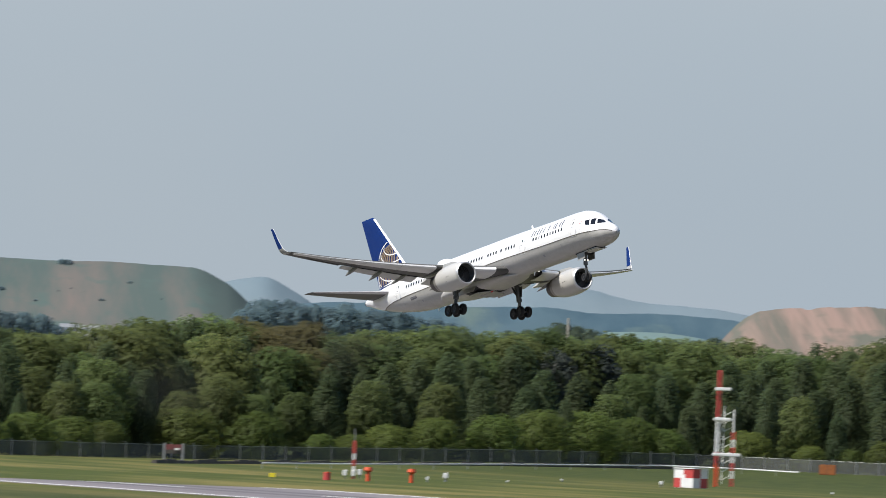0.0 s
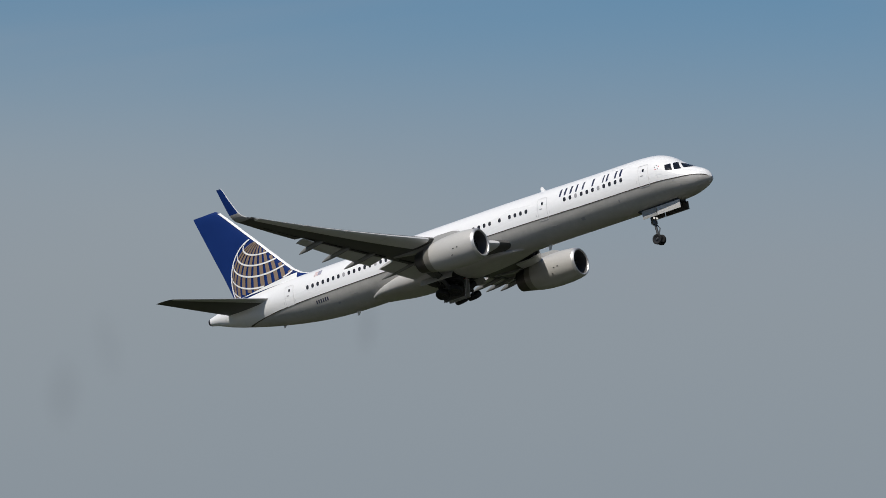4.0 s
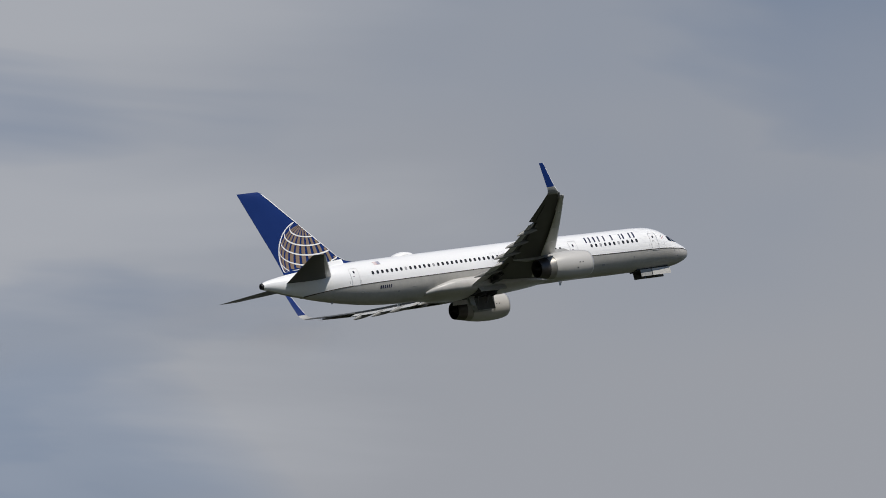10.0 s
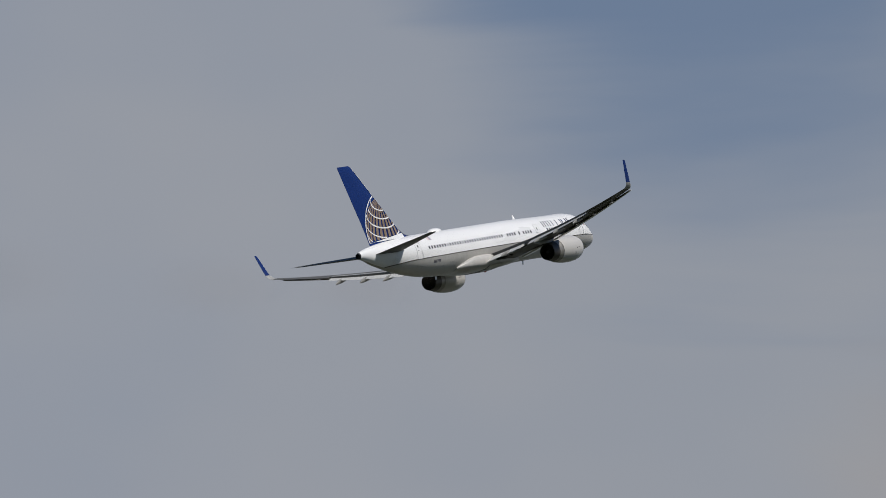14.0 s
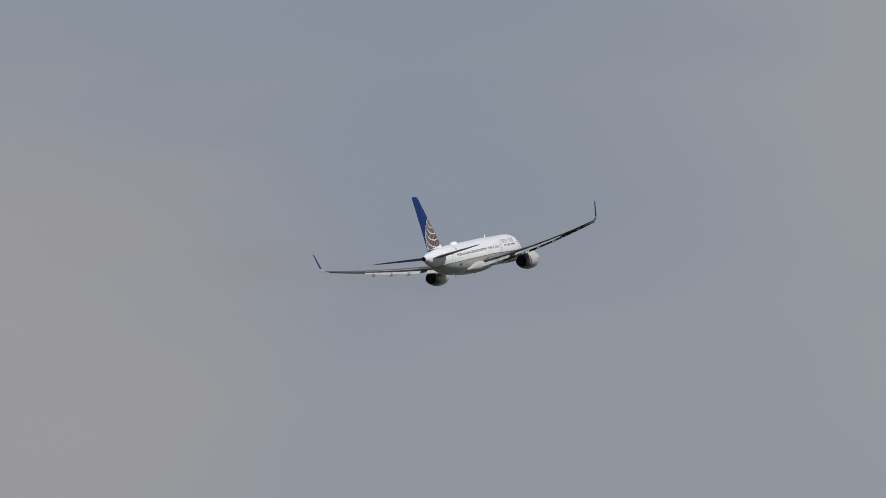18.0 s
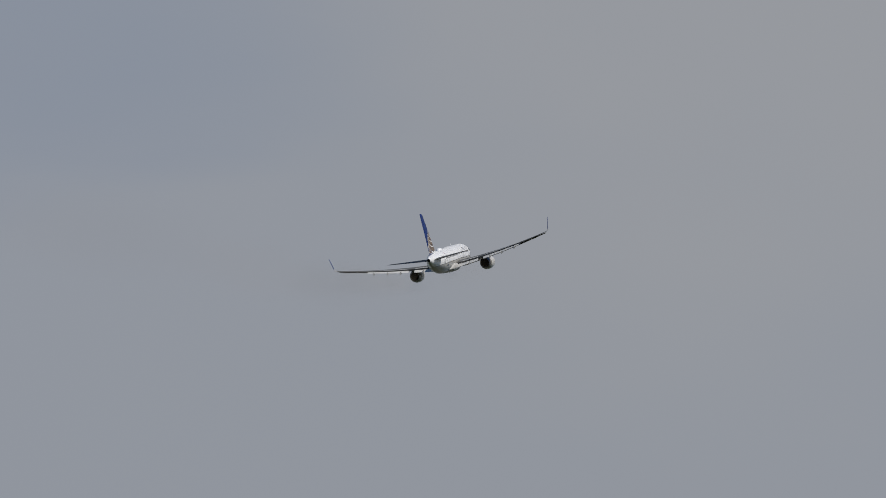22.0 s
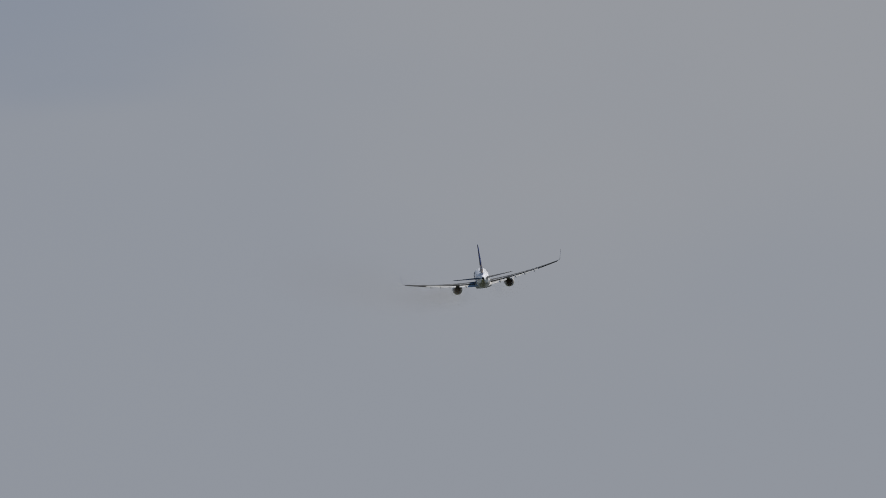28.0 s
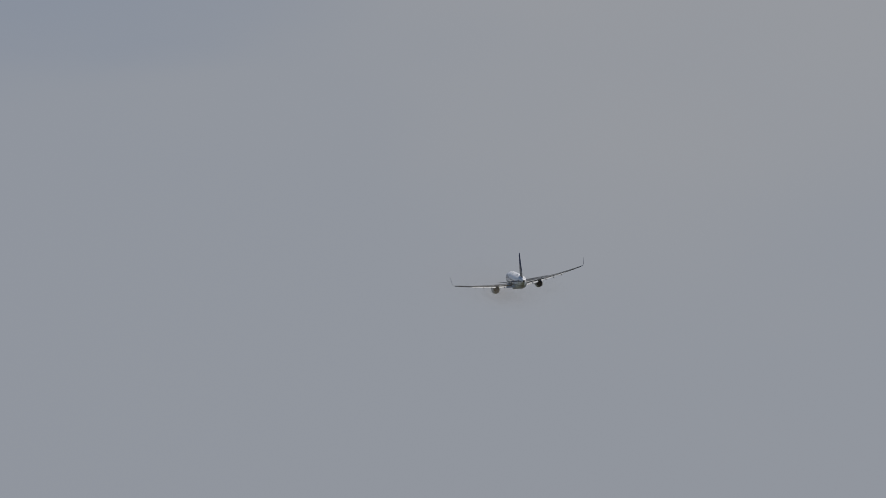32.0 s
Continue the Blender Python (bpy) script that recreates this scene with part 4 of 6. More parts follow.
        for w0, w in ((0.0, 0.17), (0.46, 0.16), (1.22, 0.16), (1.60, 0.12), (2.52, 0.16), (3.42, 0.15), (4.02, 0.15), (4.52, 0.17), (5.05, 0.16), (5.50, 0.16)):
            slab(L0 + w0, 1.22, w, 0.58, navy_paint, "title_bar", 0.18)
        for k in range(6):
            slab(34.5 + 0.215 * k, -0.72, 0.12, 0.26, navy_paint, "registration_bar", 0.1)
        slab(34.95, 1.52, 0.34, 0.36, flag_blue, "flag_canton", 0, 0.011)
        for k in range(4):
            slab(35.29, 1.36 + 0.10 * k, 0.36, 0.05, flag_red, "flag_stripe", 0)
            slab(34.95, 1.36 + 0.10 * k, 0.70, 0.05, flag_red, "flag_stripe", 0, 0.006)
        for s0, z0, w, h in ((7.2, -0.82, 0.12, 0.22), (10.6, -1.15, 0.30, 0.20), (13.0, -1.05, 0.5, 0.03), (31.8, -1.02, 0.42, 0.03), (33.6, -1.25, 0.20, 0.16), (37.2, -0.95, 0.34, 0.03), (2.4, -0.62, 0.10, 0.10), (1.9, -1.05, 0.16, 0.05)):
            slab(s0, z0, w, h, seam_paint, "access_panel", 0, 0.006)
        slab(12.15, -0.16, 0.16, 0.14, white_paint, "side_lamp", 0, 0.012)
        for s0 in (3.55, 4.22, 5.32, 13.30, 14.48, 37.55, 38.66):
            slab(s0, 0.05, 0.05, 0.22, door_seam, "placard", 0, 0.006)
        for k in range(5):
            a = radians(90 + 72 * k)
            slab(3.55 + 0.16 * math.cos(a), 0.72 + 0.16 * math.sin(a), 0.08, 0.08, red_paint if k % 2 else seam_paint, "nose_badge", 0)
    # aerials, antenna dome, probes and lamps
    bm = bmesh.new()
    rings = []
    for k in range(13):
        u = k / 12
        r = math.sin(math.pi * u) ** 0.6
        rings.append([(-30.1 - 2.6 * u, 0.62 * r * math.cos(a), 2.08 + 0.42 * r * math.sin(a)) for a in [math.pi * j / 12 for j in range(13)]])
    loft(bm, rings, closed=False)
    part("antenna_dome", bm, white_paint, plane, "white satellite antenna dome")

    def blade(s, z, h, w, up, mat=white_paint, y=0.0):
        bm = bmesh.new()
        loft(bm, [[(-s + dx * k - (1 - k) * w * 0.6, y + dy * k, z + up * (h * (1 - k))) for dx, dy in ((w / 2, 0), (0, 0.03), (-w / 2, 0), (0, -0.03))] for k in (1.0, 0.5)], cap_start=True, cap_end=True)
        part("blade_aerial", bm, mat, plane)
    blade(14.7, 2.16, 0.8, 0.45, 1)
    blade(14.9, -1.92, 0.8, 0.4, -1)
    blade(33.0, -1.96, 0.7, 0.4, -1)
    blade(40.0, -1.13, 0.4, 0.3, -1, seam_paint)
    bm = bmesh.new()
    bmesh.ops.create_uvsphere(bm, u_segments=12, v_segments=8, radius=0.16, matrix=Matrix.Translation((-23.0, 0, -2.27)))
    part("beacon", bm, red_paint, plane)


def build_fin(plane):
    # leading and trailing edge of the fin
    rows = [(1.55, 35.9, 44.25), (2.12, 36.5, 44.38), (2.22, 36.95, 44.42), (2.42, 37.55, 44.48), (2.9, 38.30, 44.64), (4.0, 39.38, 45.02), (5.5, 40.84, 45.60), (7.2, 42.50, 46.25), (8.6, 43.86, 46.78), (9.15, 44.42, 46.99), (9.38, 44.84, 47.06)]
    bm = bmesh.new()
    rings = []
    for z, le, te in rows:
        f = foil(le, te, 0.10)
        k = 1.0 if z < 9.3 else 0.25
        rings.append([(-s, dz * k, z) for s, dz in f])
    loft(bm, rings, cap_start=True, cap_end=True)
    part("fin", bm, blue_paint, plane, "deep blue tail fin")

    def edge(z):
        return next(((a[1] + (b[1] - a[1]) * (z - a[0]) / (b[0] - a[0]), a[2] + (b[2] - a[2]) * (z - a[0]) / (b[0] - a[0]))
                     for a, b in zip(rows, rows[1:]) if z <= b[0]), rows[-1][1:])

    def skin(s, z, side, off):
        le, te = edge(z)
        c = te - le
        x = max(0.0, min(1.0, (s - le) / c))
        t = 5 * 0.10 * c * (0.2969 * math.sqrt(x) - 0.126 * x - 0.3516 * x ** 2 + 0.2843 * x ** 3 - 0.1015 * x ** 4)
        return Vector((-s, side * (t + 0.004 + off), z))

    # white leading edge
    bm = bmesh.new()
    rings = []
    for z, le, te in rows[1:-1]:
        ring = []
        for w, side in ((0.20, -1), (0.11, -1), (0.04, -1), (0.0, 0), (0.04, 1), (0.11, 1), (0.20, 1)):
            p = skin(le + w, z, side or 1, 0.012)
            if not side:
                p = Vector((-le + 0.02, 0, z))
            ring.append(p)
        rings.append(ring)
    loft(bm, rings, closed=False)
    part("fin_leading_edge", bm, white_paint, plane, "white painted fin leading edge")
    # white root strip
    for side in (-1, 1):
        bm = bmesh.new()
        for a, b in zip(range(0, 12), range(1, 13)):
            q = []
            for k, d in ((a, 0), (b, 0), (b, 1), (a, 1)):
                s = 38.0 + 6.2 * k / 12
                z = 2.02 if d == 0 else 2.52 - 0.55 * (k / 12)
                le, te = edge(z)
                q.append(bm.verts.new(skin(min(max(s, le + 0.02), te - 0.02), z, side, 0.007)))
            bm.faces.new(q)
        part("fin_root_band", bm, white_paint, plane)
    # gridded globe emblem: bars between meridians and white rings, cut to the fin
    C, RG, TILT, LAT = (40.95, 3.05), 3.36, radians(-1), radians(26)

    def globe(lat, lon):
        x, y, z = math.cos(lat) * math.sin(lon), math.sin(lat), math.cos(lat) * math.cos(lon)
        u, v = x, y * math.cos(LAT) - z * math.sin(LAT)
        d = y * math.sin(LAT) + z * math.cos(LAT)
        return C[0] - RG * (u * math.cos(TILT) - v * math.sin(TILT)), C[1] + RG * (v * math.cos(TILT) + u * math.sin(TILT)), d

    def inside(s, z):
        if not 2.0 < z < 9.0:
            return False
        le, te = edge(z)
        low = 2.50 - 0.55 * (s - 38.0) / 6.2
        return z > low and le + 0.16 < s < te - 0.05

    def strip(name, pts, side, mat, off):
        runs, open_run = [], False
        for a, b in zip(pts, pts[1:]):
            quad = (*a, *b[::-1])
            if all(inside(s, z) for s, z in quad):
                if not open_run:
                    runs.append([])
                runs[-1].append(quad)
                open_run = True
            else:
                open_run = False
        for run in runs:
            bm = bmesh.new()
            for quad in run:
                bm.faces.new([bm.verts.new(skin(s, z, side, off)) for s, z in quad])
            bmesh.ops.remove_doubles(bm, verts=bm.verts, dist=0.001)
            part(name, bm, mat, plane)

    for side in (-1, 1):
        for k in range(14):
            lon0 = radians(-90 + 180 / 14 * k + 3)
            lon1 = lon0 + radians(180 / 14 * (0.66 - 0.014 * k))
            pts = []
            for j in range(105):
                lat = radians(88 - 1.4 * j)
                p, q = globe(lat, lon0), globe(lat, lon1)
                if p[2] > 0.02 and q[2] > 0.02:
                    pts.append((p[:2], q[:2]))
            strip("emblem_bar", pts, side, gold_paint, 0.008)
        for lat in (58.7, 43.5, 28.5, 12.7, -3, -18):
            pts = []
            for j in range(241):
                lon = radians(-180 + 1.5 * j)
                p, q = globe(radians(lat + 1.1), lon), globe(radians(lat - 1.1), lon)
                if p[2] > 0.0 and q[2] > 0.0:
                    pts.append((p[:2], q[:2]))
            strip("emblem_ring", pts, side, white_paint, 0.012)
        pts = []
        for j in range(97):
            a = radians(60 + 2.5 * j)
            pts.append(((C[0] - RG * math.cos(a) * 1.0, C[1] + RG * math.sin(a)), (C[0] - (RG + 0.10) * math.cos(a), C[1] + (RG + 0.10) * math.sin(a))))
        strip("emblem_rim", pts, side, white_paint, 0.013)
    # tailplane
    for side in (-1, 1):
        bm = bmesh.new()
        rings = []
        for y, le, te in ((0.35, 39.6, 44.65), (1.0, 40.1, 44.75), (4.0, 42.35, 45.5), (7.0, 44.6, 46.2), (7.45, 45.05, 46.32), (7.55, 45.6, 46.35)):
            k = 1.0 if y < 7.4 else 0.4
            rings.append([(-s, side * y, 0.80 + 0.095 * y + dz * k) for s, dz in foil(le, te, 0.085)])
        loft(bm, rings, cap_start=True, cap_end=True)
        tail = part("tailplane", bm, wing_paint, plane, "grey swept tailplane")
        bm = bmesh.new()
        rings = []
        for y, le, te in ((0.9, 40.02, 44.7), (4.0, 42.35, 45.5), (7.3, 44.82, 46.25)):
            f = foil(le - 0.012, te, 0.09)
            rings.append([(-s, side * y, 0.80 + 0.095 * y + dz) for s, dz in f[9:16]])
        loft(bm, rings, closed=False)
        part("leading_edge", bm, polished, tail, "bare metal leading edge")
        bm = bmesh.new()
        loft(bm, [[(-te + 0.9 * c + a, side * y, 0.80 + 0.095 * y + b) for a, b in ((0.02, 0.055), (0.02, 0.062), (-0.02, 0.062), (-0.02, 0.055))] for y, te, c in ((1.2, 44.8, 1.2), (7.2, 46.24, 0.5))], cap_start=True, cap_end=True)
        part("elevator_gap", bm, bay_dark, tail)


def build_wings(plane):
    for side in (-1, 1):
        ys = [1.2, 1.9, 3, 4.2, 5.4, 6.5, 8, 10, 12, 14.2, 14.21, 16, 17.6, 19.0, 19.32]
        bm = bmesh.new()
        rings = []
        for y in ys:
            le, te = wing_edges(y)
            th = 0.135 - 0.045 * (y - 1.2) / 18
            cut = 0.80 if 1.9 <= y <= 14.2 else 1.0
            rings.append([(-s, side * y, wing_z(y) + dz) for s, dz in foil(le, te, th, 14, cut)])
        loft(bm, rings, cap_start=True, cap_end=True)
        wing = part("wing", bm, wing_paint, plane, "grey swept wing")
        # slats: leading edge pieces, slightly drooped
        for y0, y1 in ((2.6, 5.6), (7.5, 10.3), (10.35, 13.2), (13.25, 16.1), (16.15, 19.15)):
            bm = bmesh.new()
            rings = []
            for y in (y0, (y0 + y1) / 2, y1):
                le, te = wing_edges(y)
                th = 0.135 - 0.045 * (y - 1.2) / 18
                f = foil(le, te, th, 14)
                d = 0.36 + 0.020 * (te - le)
                nose = f[9:20]
                outer = [(-s + d, side * y, wing_z(y) + dz * 1.05 - d * 0.45) for s, dz in nose]
                inner = [(-s + d - 0.06, side * y, wing_z(y) + dz * 0.82 - d * 0.45) for s, dz in nose[::-1]]
                rings.append(outer + inner)
            loft(bm, rings, cap_start=True, cap_end=True)
            part("slat", bm, slat_metal, wing, "light metal leading edge slat")
        # flaps
        for y0, y1 in ((2.0, 5.9), (6.9, 14.1)):
            bm = bmesh.new()
            rings = []
            n = 5
            for k in range(n):
                y = y0 + (y1 - y0) * k / (n - 1)
                le, te = wing_edges(y)
                c = te - le
                a, e = le + 0.79 * c, te + 0.02 * c
                f = foil(0, e - a, 0.13, 8)
                ca, sa = math.cos(radians(13)), math.sin(radians(13))
                rings.append([(-(a + s * ca + dz * sa), side * y, wing_z(y) - 0.10 - s * sa + dz * ca) for s, dz in f])
            loft(bm, rings, cap_start=True, cap_end=True)
            part("flap", bm, flap_light, wing, "extended trailing edge flap")
        # flap track fairings
        for y, ln in ((4.3, 3.2), (8.3, 3.0), (10.6, 2.7), (13.0, 2.3)):
            le, te = wing_edges(y)
            bm = bmesh.new()
            rings = []
            for k in range(11):
                u = k / 10
                r = 0.22 * math.sin(math.pi * min(u * 0.93 + 0.05, 1)) ** 0.7
                s = te - 0.62 * ln + ln * u
                z = wing_z(y) - 0.26 - 0.34 * u * u
                rings.append([(-s, side * y + 0.62 * r * math.cos(a), z + r * math.sin(a)) for a in [j * math.tau / 12 for j in range(12)]])
            loft(bm, rings, cap_start=True, cap_end=True)
            part("flap_track_fairing", bm, fairing_paint, wing)
        # aileron seam and spoiler panels on top
        for y0, y1 in ((7.3, 9.0), (9.05, 10.8), (10.85, 12.5), (12.55, 14.0), (2.6, 4.2), (4.25, 5.8)):
            bm = bmesh.new()
            q = []
            for y, x in ((y0, 0.66), (y1, 0.66), (y1, 0.785), (y0, 0.785)):
                le, te = wing_edges(y)
                c = te - le
                th = 0.135 - 0.045 * (y - 1.2) / 18
                t = 5 * th * c * (0.2969 * math.sqrt(x) - 0.126 * x - 0.3516 * x ** 2 + 0.2843 * x ** 3 - 0.1015 * x ** 4)
                q.append((-(le + c * x), side * y, wing_z(y) + t))
            lo = [bm.verts.new(p) for p in q]
            hi = [bm.verts.new((p[0], p[1], p[2] + 0.03)) for p in q]
            bm.faces.new(hi)
            for i in range(4):
                bm.faces.new((lo[i], lo[(i + 1) % 4], hi[(i + 1) % 4], hi[i]))
            part("spoiler", bm, flap_paint, wing, smooth=False)
        # dark gaps on the underside before the flaps and the aileron
        for y0, y1, x0, x1 in ((2.4, 4.0, 0.70, 0.725), (4.6, 5.8, 0.70, 0.725), (7.1, 8.0, 0.70, 0.73), (8.6, 10.3, 0.70, 0.73), (10.9, 12.7, 0.70, 0.73), (13.3, 14.1, 0.70, 0.73), (14.4, 17.4, 0.775, 0.79)):
            bm = bmesh.new()
            q = []
            for y, x in ((y0, x0), (y1, x0), (y1, x1), (y0, x1)):
                le, te = wing_edges(y)
                c = te - le
                th = 0.135 - 0.045 * (y - 1.2) / 18
                t = 5 * th * c * (0.2969 * math.sqrt(x) - 0.126 * x - 0.3516 * x ** 2 + 0.2843 * x ** 3 - 0.1015 * x ** 4)
                q.append((-(le + c * x), side * y, wing_z(y) - t))
            hi = [bm.verts.new((p[0], p[1], p[2] + 0.02)) for p in q]
            lo = [bm.verts.new((p[0], p[1], p[2] - 0.035)) for p in q]
            bm.faces.new(lo)
            for i in range(4):
                bm.faces.new((lo[i], lo[(i + 1) % 4], hi[(i + 1) % 4], hi[i]))
            part("hinge_gap", bm, bay_dark, wing, smooth=False)
        # blended winglet
        bm = bmesh.new()
        rings, cut = [], []
        path = [(19.28, 1.67, 27.84, 29.18, 5), (19.50, 1.77, 28.10, 29.25, 20), (19.68, 1.95, 28.36, 29.33, 45), (19.78, 2.20, 28.58, 29.42, 66), (19.87, 2.56, 28.76, 29.52, 74), (20.02, 3.27, 29.08, 29.70, 77), (20.16, 3.98, 29.36, 29.86, 77), (20.22, 4.27, 29.52, 29.94, 77)]
        for y, z, le, te, lean in path:
            a = radians(lean)
            rings.append([(-s, side * (y - dz * math.sin(a)), z + dz * math.cos(a)) for s, dz in foil(le, te, 0.085, 8)])
        loft(bm, rings[:4], cap_start=True)
        part("winglet_root", bm, flap_paint, wing, "light grey winglet root")
        bm = bmesh.new()
        loft(bm, rings[3:], cap_end=True)
        part("winglet", bm, blue_paint, wing, "blue blended winglet")
        bm = bmesh.new()
        loft(bm, [[Vector(q[7]), Vector(q[8]) + Vector((0.02, 0, 0.004)), Vector(q[9])] for q in rings[1:]], closed=False)
        part("winglet_leading_edge", bm, white_paint, wing)
        # dark static dischargers and lamp
        bm = bmesh.new()
        bmesh.ops.create_uvsphere(bm, u_segments=10, v_segments=6, radius=0.13, matrix=Matrix.Translation((-18.12, side * 2.45, wing_z(2.45))))
        part("landing_light", bm, lamp_glow, wing)
        build_engine(plane, side)


def build_engine(plane, side):
    E = Vector((-16.65, side * 6.55, -1.98))
    bm = bmesh.new()
    turned(bm, [(-0.20, 1.125), (-0.6, 1.209), (-1.3, 1.274), (-2.2, 1.283), (-3.1, 1.237), (-3.9, 1.135), (-4.15, 1.088), (-4.16, 1.051), (-3.2, 0.930)], E)
    engine = part("nacelle", bm, cowl_paint, plane, "pale grey engine cowling")
    bm = bmesh.new()
    turned(bm, [(-0.20, 1.130), (-0.08, 1.088), (0.0, 1.014), (-0.02, 0.949), (-0.10, 0.915)], E)
    part("intake_lip", bm, polished, engine, "polished metal intake lip")
    bm = bmesh.new()
    turned(bm, [(-0.10, 0.915), (-0.5, 0.865), (-0.98, 0.893)], E)
    part("intake_duct", bm, duct_grey, engine, "grey intake duct lining")
    bm = bmesh.new()
    turned(bm, [(-0.98, 0.893), (-1.15, 0.893), (-1.2, 0.279), (-1.25, 0.01)], E)
    part("fan_case", bm, dark_metal, engine)
    for k in range(22):
        bm = bmesh.new()
        a = k * math.tau / 22
        q = Matrix.Translation(E) @ Matrix.Rotation(a, 4, "X")
        loft(bm, [[q @ Vector((-1.0 + dx, dy, r)) for dx, dy in ((0.06 * w, -0.10 * w), (0.075 * w, -0.08 * w), (-0.05 * w, 0.10 * w), (-0.065 * w, 0.08 * w))] for r, w in ((0.28, 0.558), (0.6, 0.837), (0.93, 1.116))], cap_start=True, cap_end=True)
        part("fan_blade", bm, gear_metal, engine)
    bm = bmesh.new()
    turned(bm, [(-0.62, 0.01), (-0.68, 0.09), (-0.85, 0.2), (-1.08, 0.288)], E, 20)
    part("spinner", bm, gear_metal, engine)
    bm = bmesh.new()
    turned(bm, [(-4.0, 1.072), (-4.45, 1.008), (-4.75, 0.955)], E)
    part("nozzle_band", bm, band_metal, engine, "bare metal band before the exhaust nozzle")
    bm = bmesh.new()
    turned(bm, [(-4.7, 0.958), (-5.2, 0.865), (-5.65, 0.781), (-5.66, 0.744), (-5.0, 0.763), (-4.4, 0.781)], E)
    part("nozzle", bm, nozzle_metal, engine, "dark heat-stained exhaust nozzle")
    bm = bmesh.new()
    turned(bm, [(-4.4, 0.781), (-4.41, 0.372), (-4.9, 0.316), (-5.5, 0.18), (-5.8, 0.02)], E)
    part("exhaust_cone", bm, bay_dark, engine)
    # pylon
    bm = bmesh.new()
    rings = []
    for s, z0, z1, w in ((18.2, -0.78, -0.70, 0.05), (18.9, -0.85, -0.45, 0.24), (20.3, -0.95, -0.42, 0.30), (21.6, -1.15, -0.60, 0.30), (23.0, -1.15, -0.75, 0.24), (24.6, -0.95, -0.80, 0.05)):
        rings.append([(-s, side * 6.55 + a * w, z0 if b < 0 else z1) for a, b in ((-1, -1), (1, -1), (0.6, 1), (-0.6, 1))])
    loft(bm, rings, cap_start=True, cap_end=True)
    part("pylon", bm, flap_paint, plane, "grey engine pylon")
    for k, (dx, dz) in enumerate(((-1.4, -0.1), (-1.75, -0.12), (-2.0, -0.55))):
        bm = bmesh.new()
        r = 1.288
        y = -side * 0 - math.sqrt(max(r * r - dz * dz, 0.1))
        box(bm, E.x + dx - 0.06, E.x + dx + 0.06, E.y + y - 0.006, E.y + y + 0.05, E.z + dz - 0.035, E.z + dz + 0.035)
        part("cowl_vent", bm, bay_dark, engine, smooth=False)


def tyre(name, parent, at, r, w):
    """A wheel on an axle along y, with its rim."""
    bm = bmesh.new()
    prof = [(-w * 0.30, r * 0.55), (-w * 0.48, r * 0.72), (-w * 0.46, r * 0.9), (-w * 0.3, r * 0.985), (0, r), (w * 0.3, r * 0.985), (w * 0.46, r * 0.9), (w * 0.48, r * 0.72), (w * 0.30, r * 0.55)]
    n = 28
    loft(bm, [[(at[0] + q * math.cos(k * math.tau / n), at[1] + y, at[2] + q * math.sin(k * math.tau / n)) for k in range(n)] for y, q in prof])
    ob = part(name, bm, rubber, parent, "black rubber tyre")
    bm = bmesh.new()
    prof = [(-w * 0.32, 0.02), (-w * 0.34, r * 0.2), (-w * 0.24, r * 0.3), (-w * 0.31, r * 0.56), (w * 0.31, r * 0.56), (w * 0.24, r * 0.3), (w * 0.34, r * 0.2), (w * 0.32, 0.02)]
    loft(bm, [[(at[0] + q * math.cos(k * math.tau / n), at[1] + y, at[2] + q * math.sin(k * math.tau / n)) for k in range(n)] for y, q in prof], cap_start=True, cap_end=True)
    part("rim", bm, dark_metal, parent)
    return ob


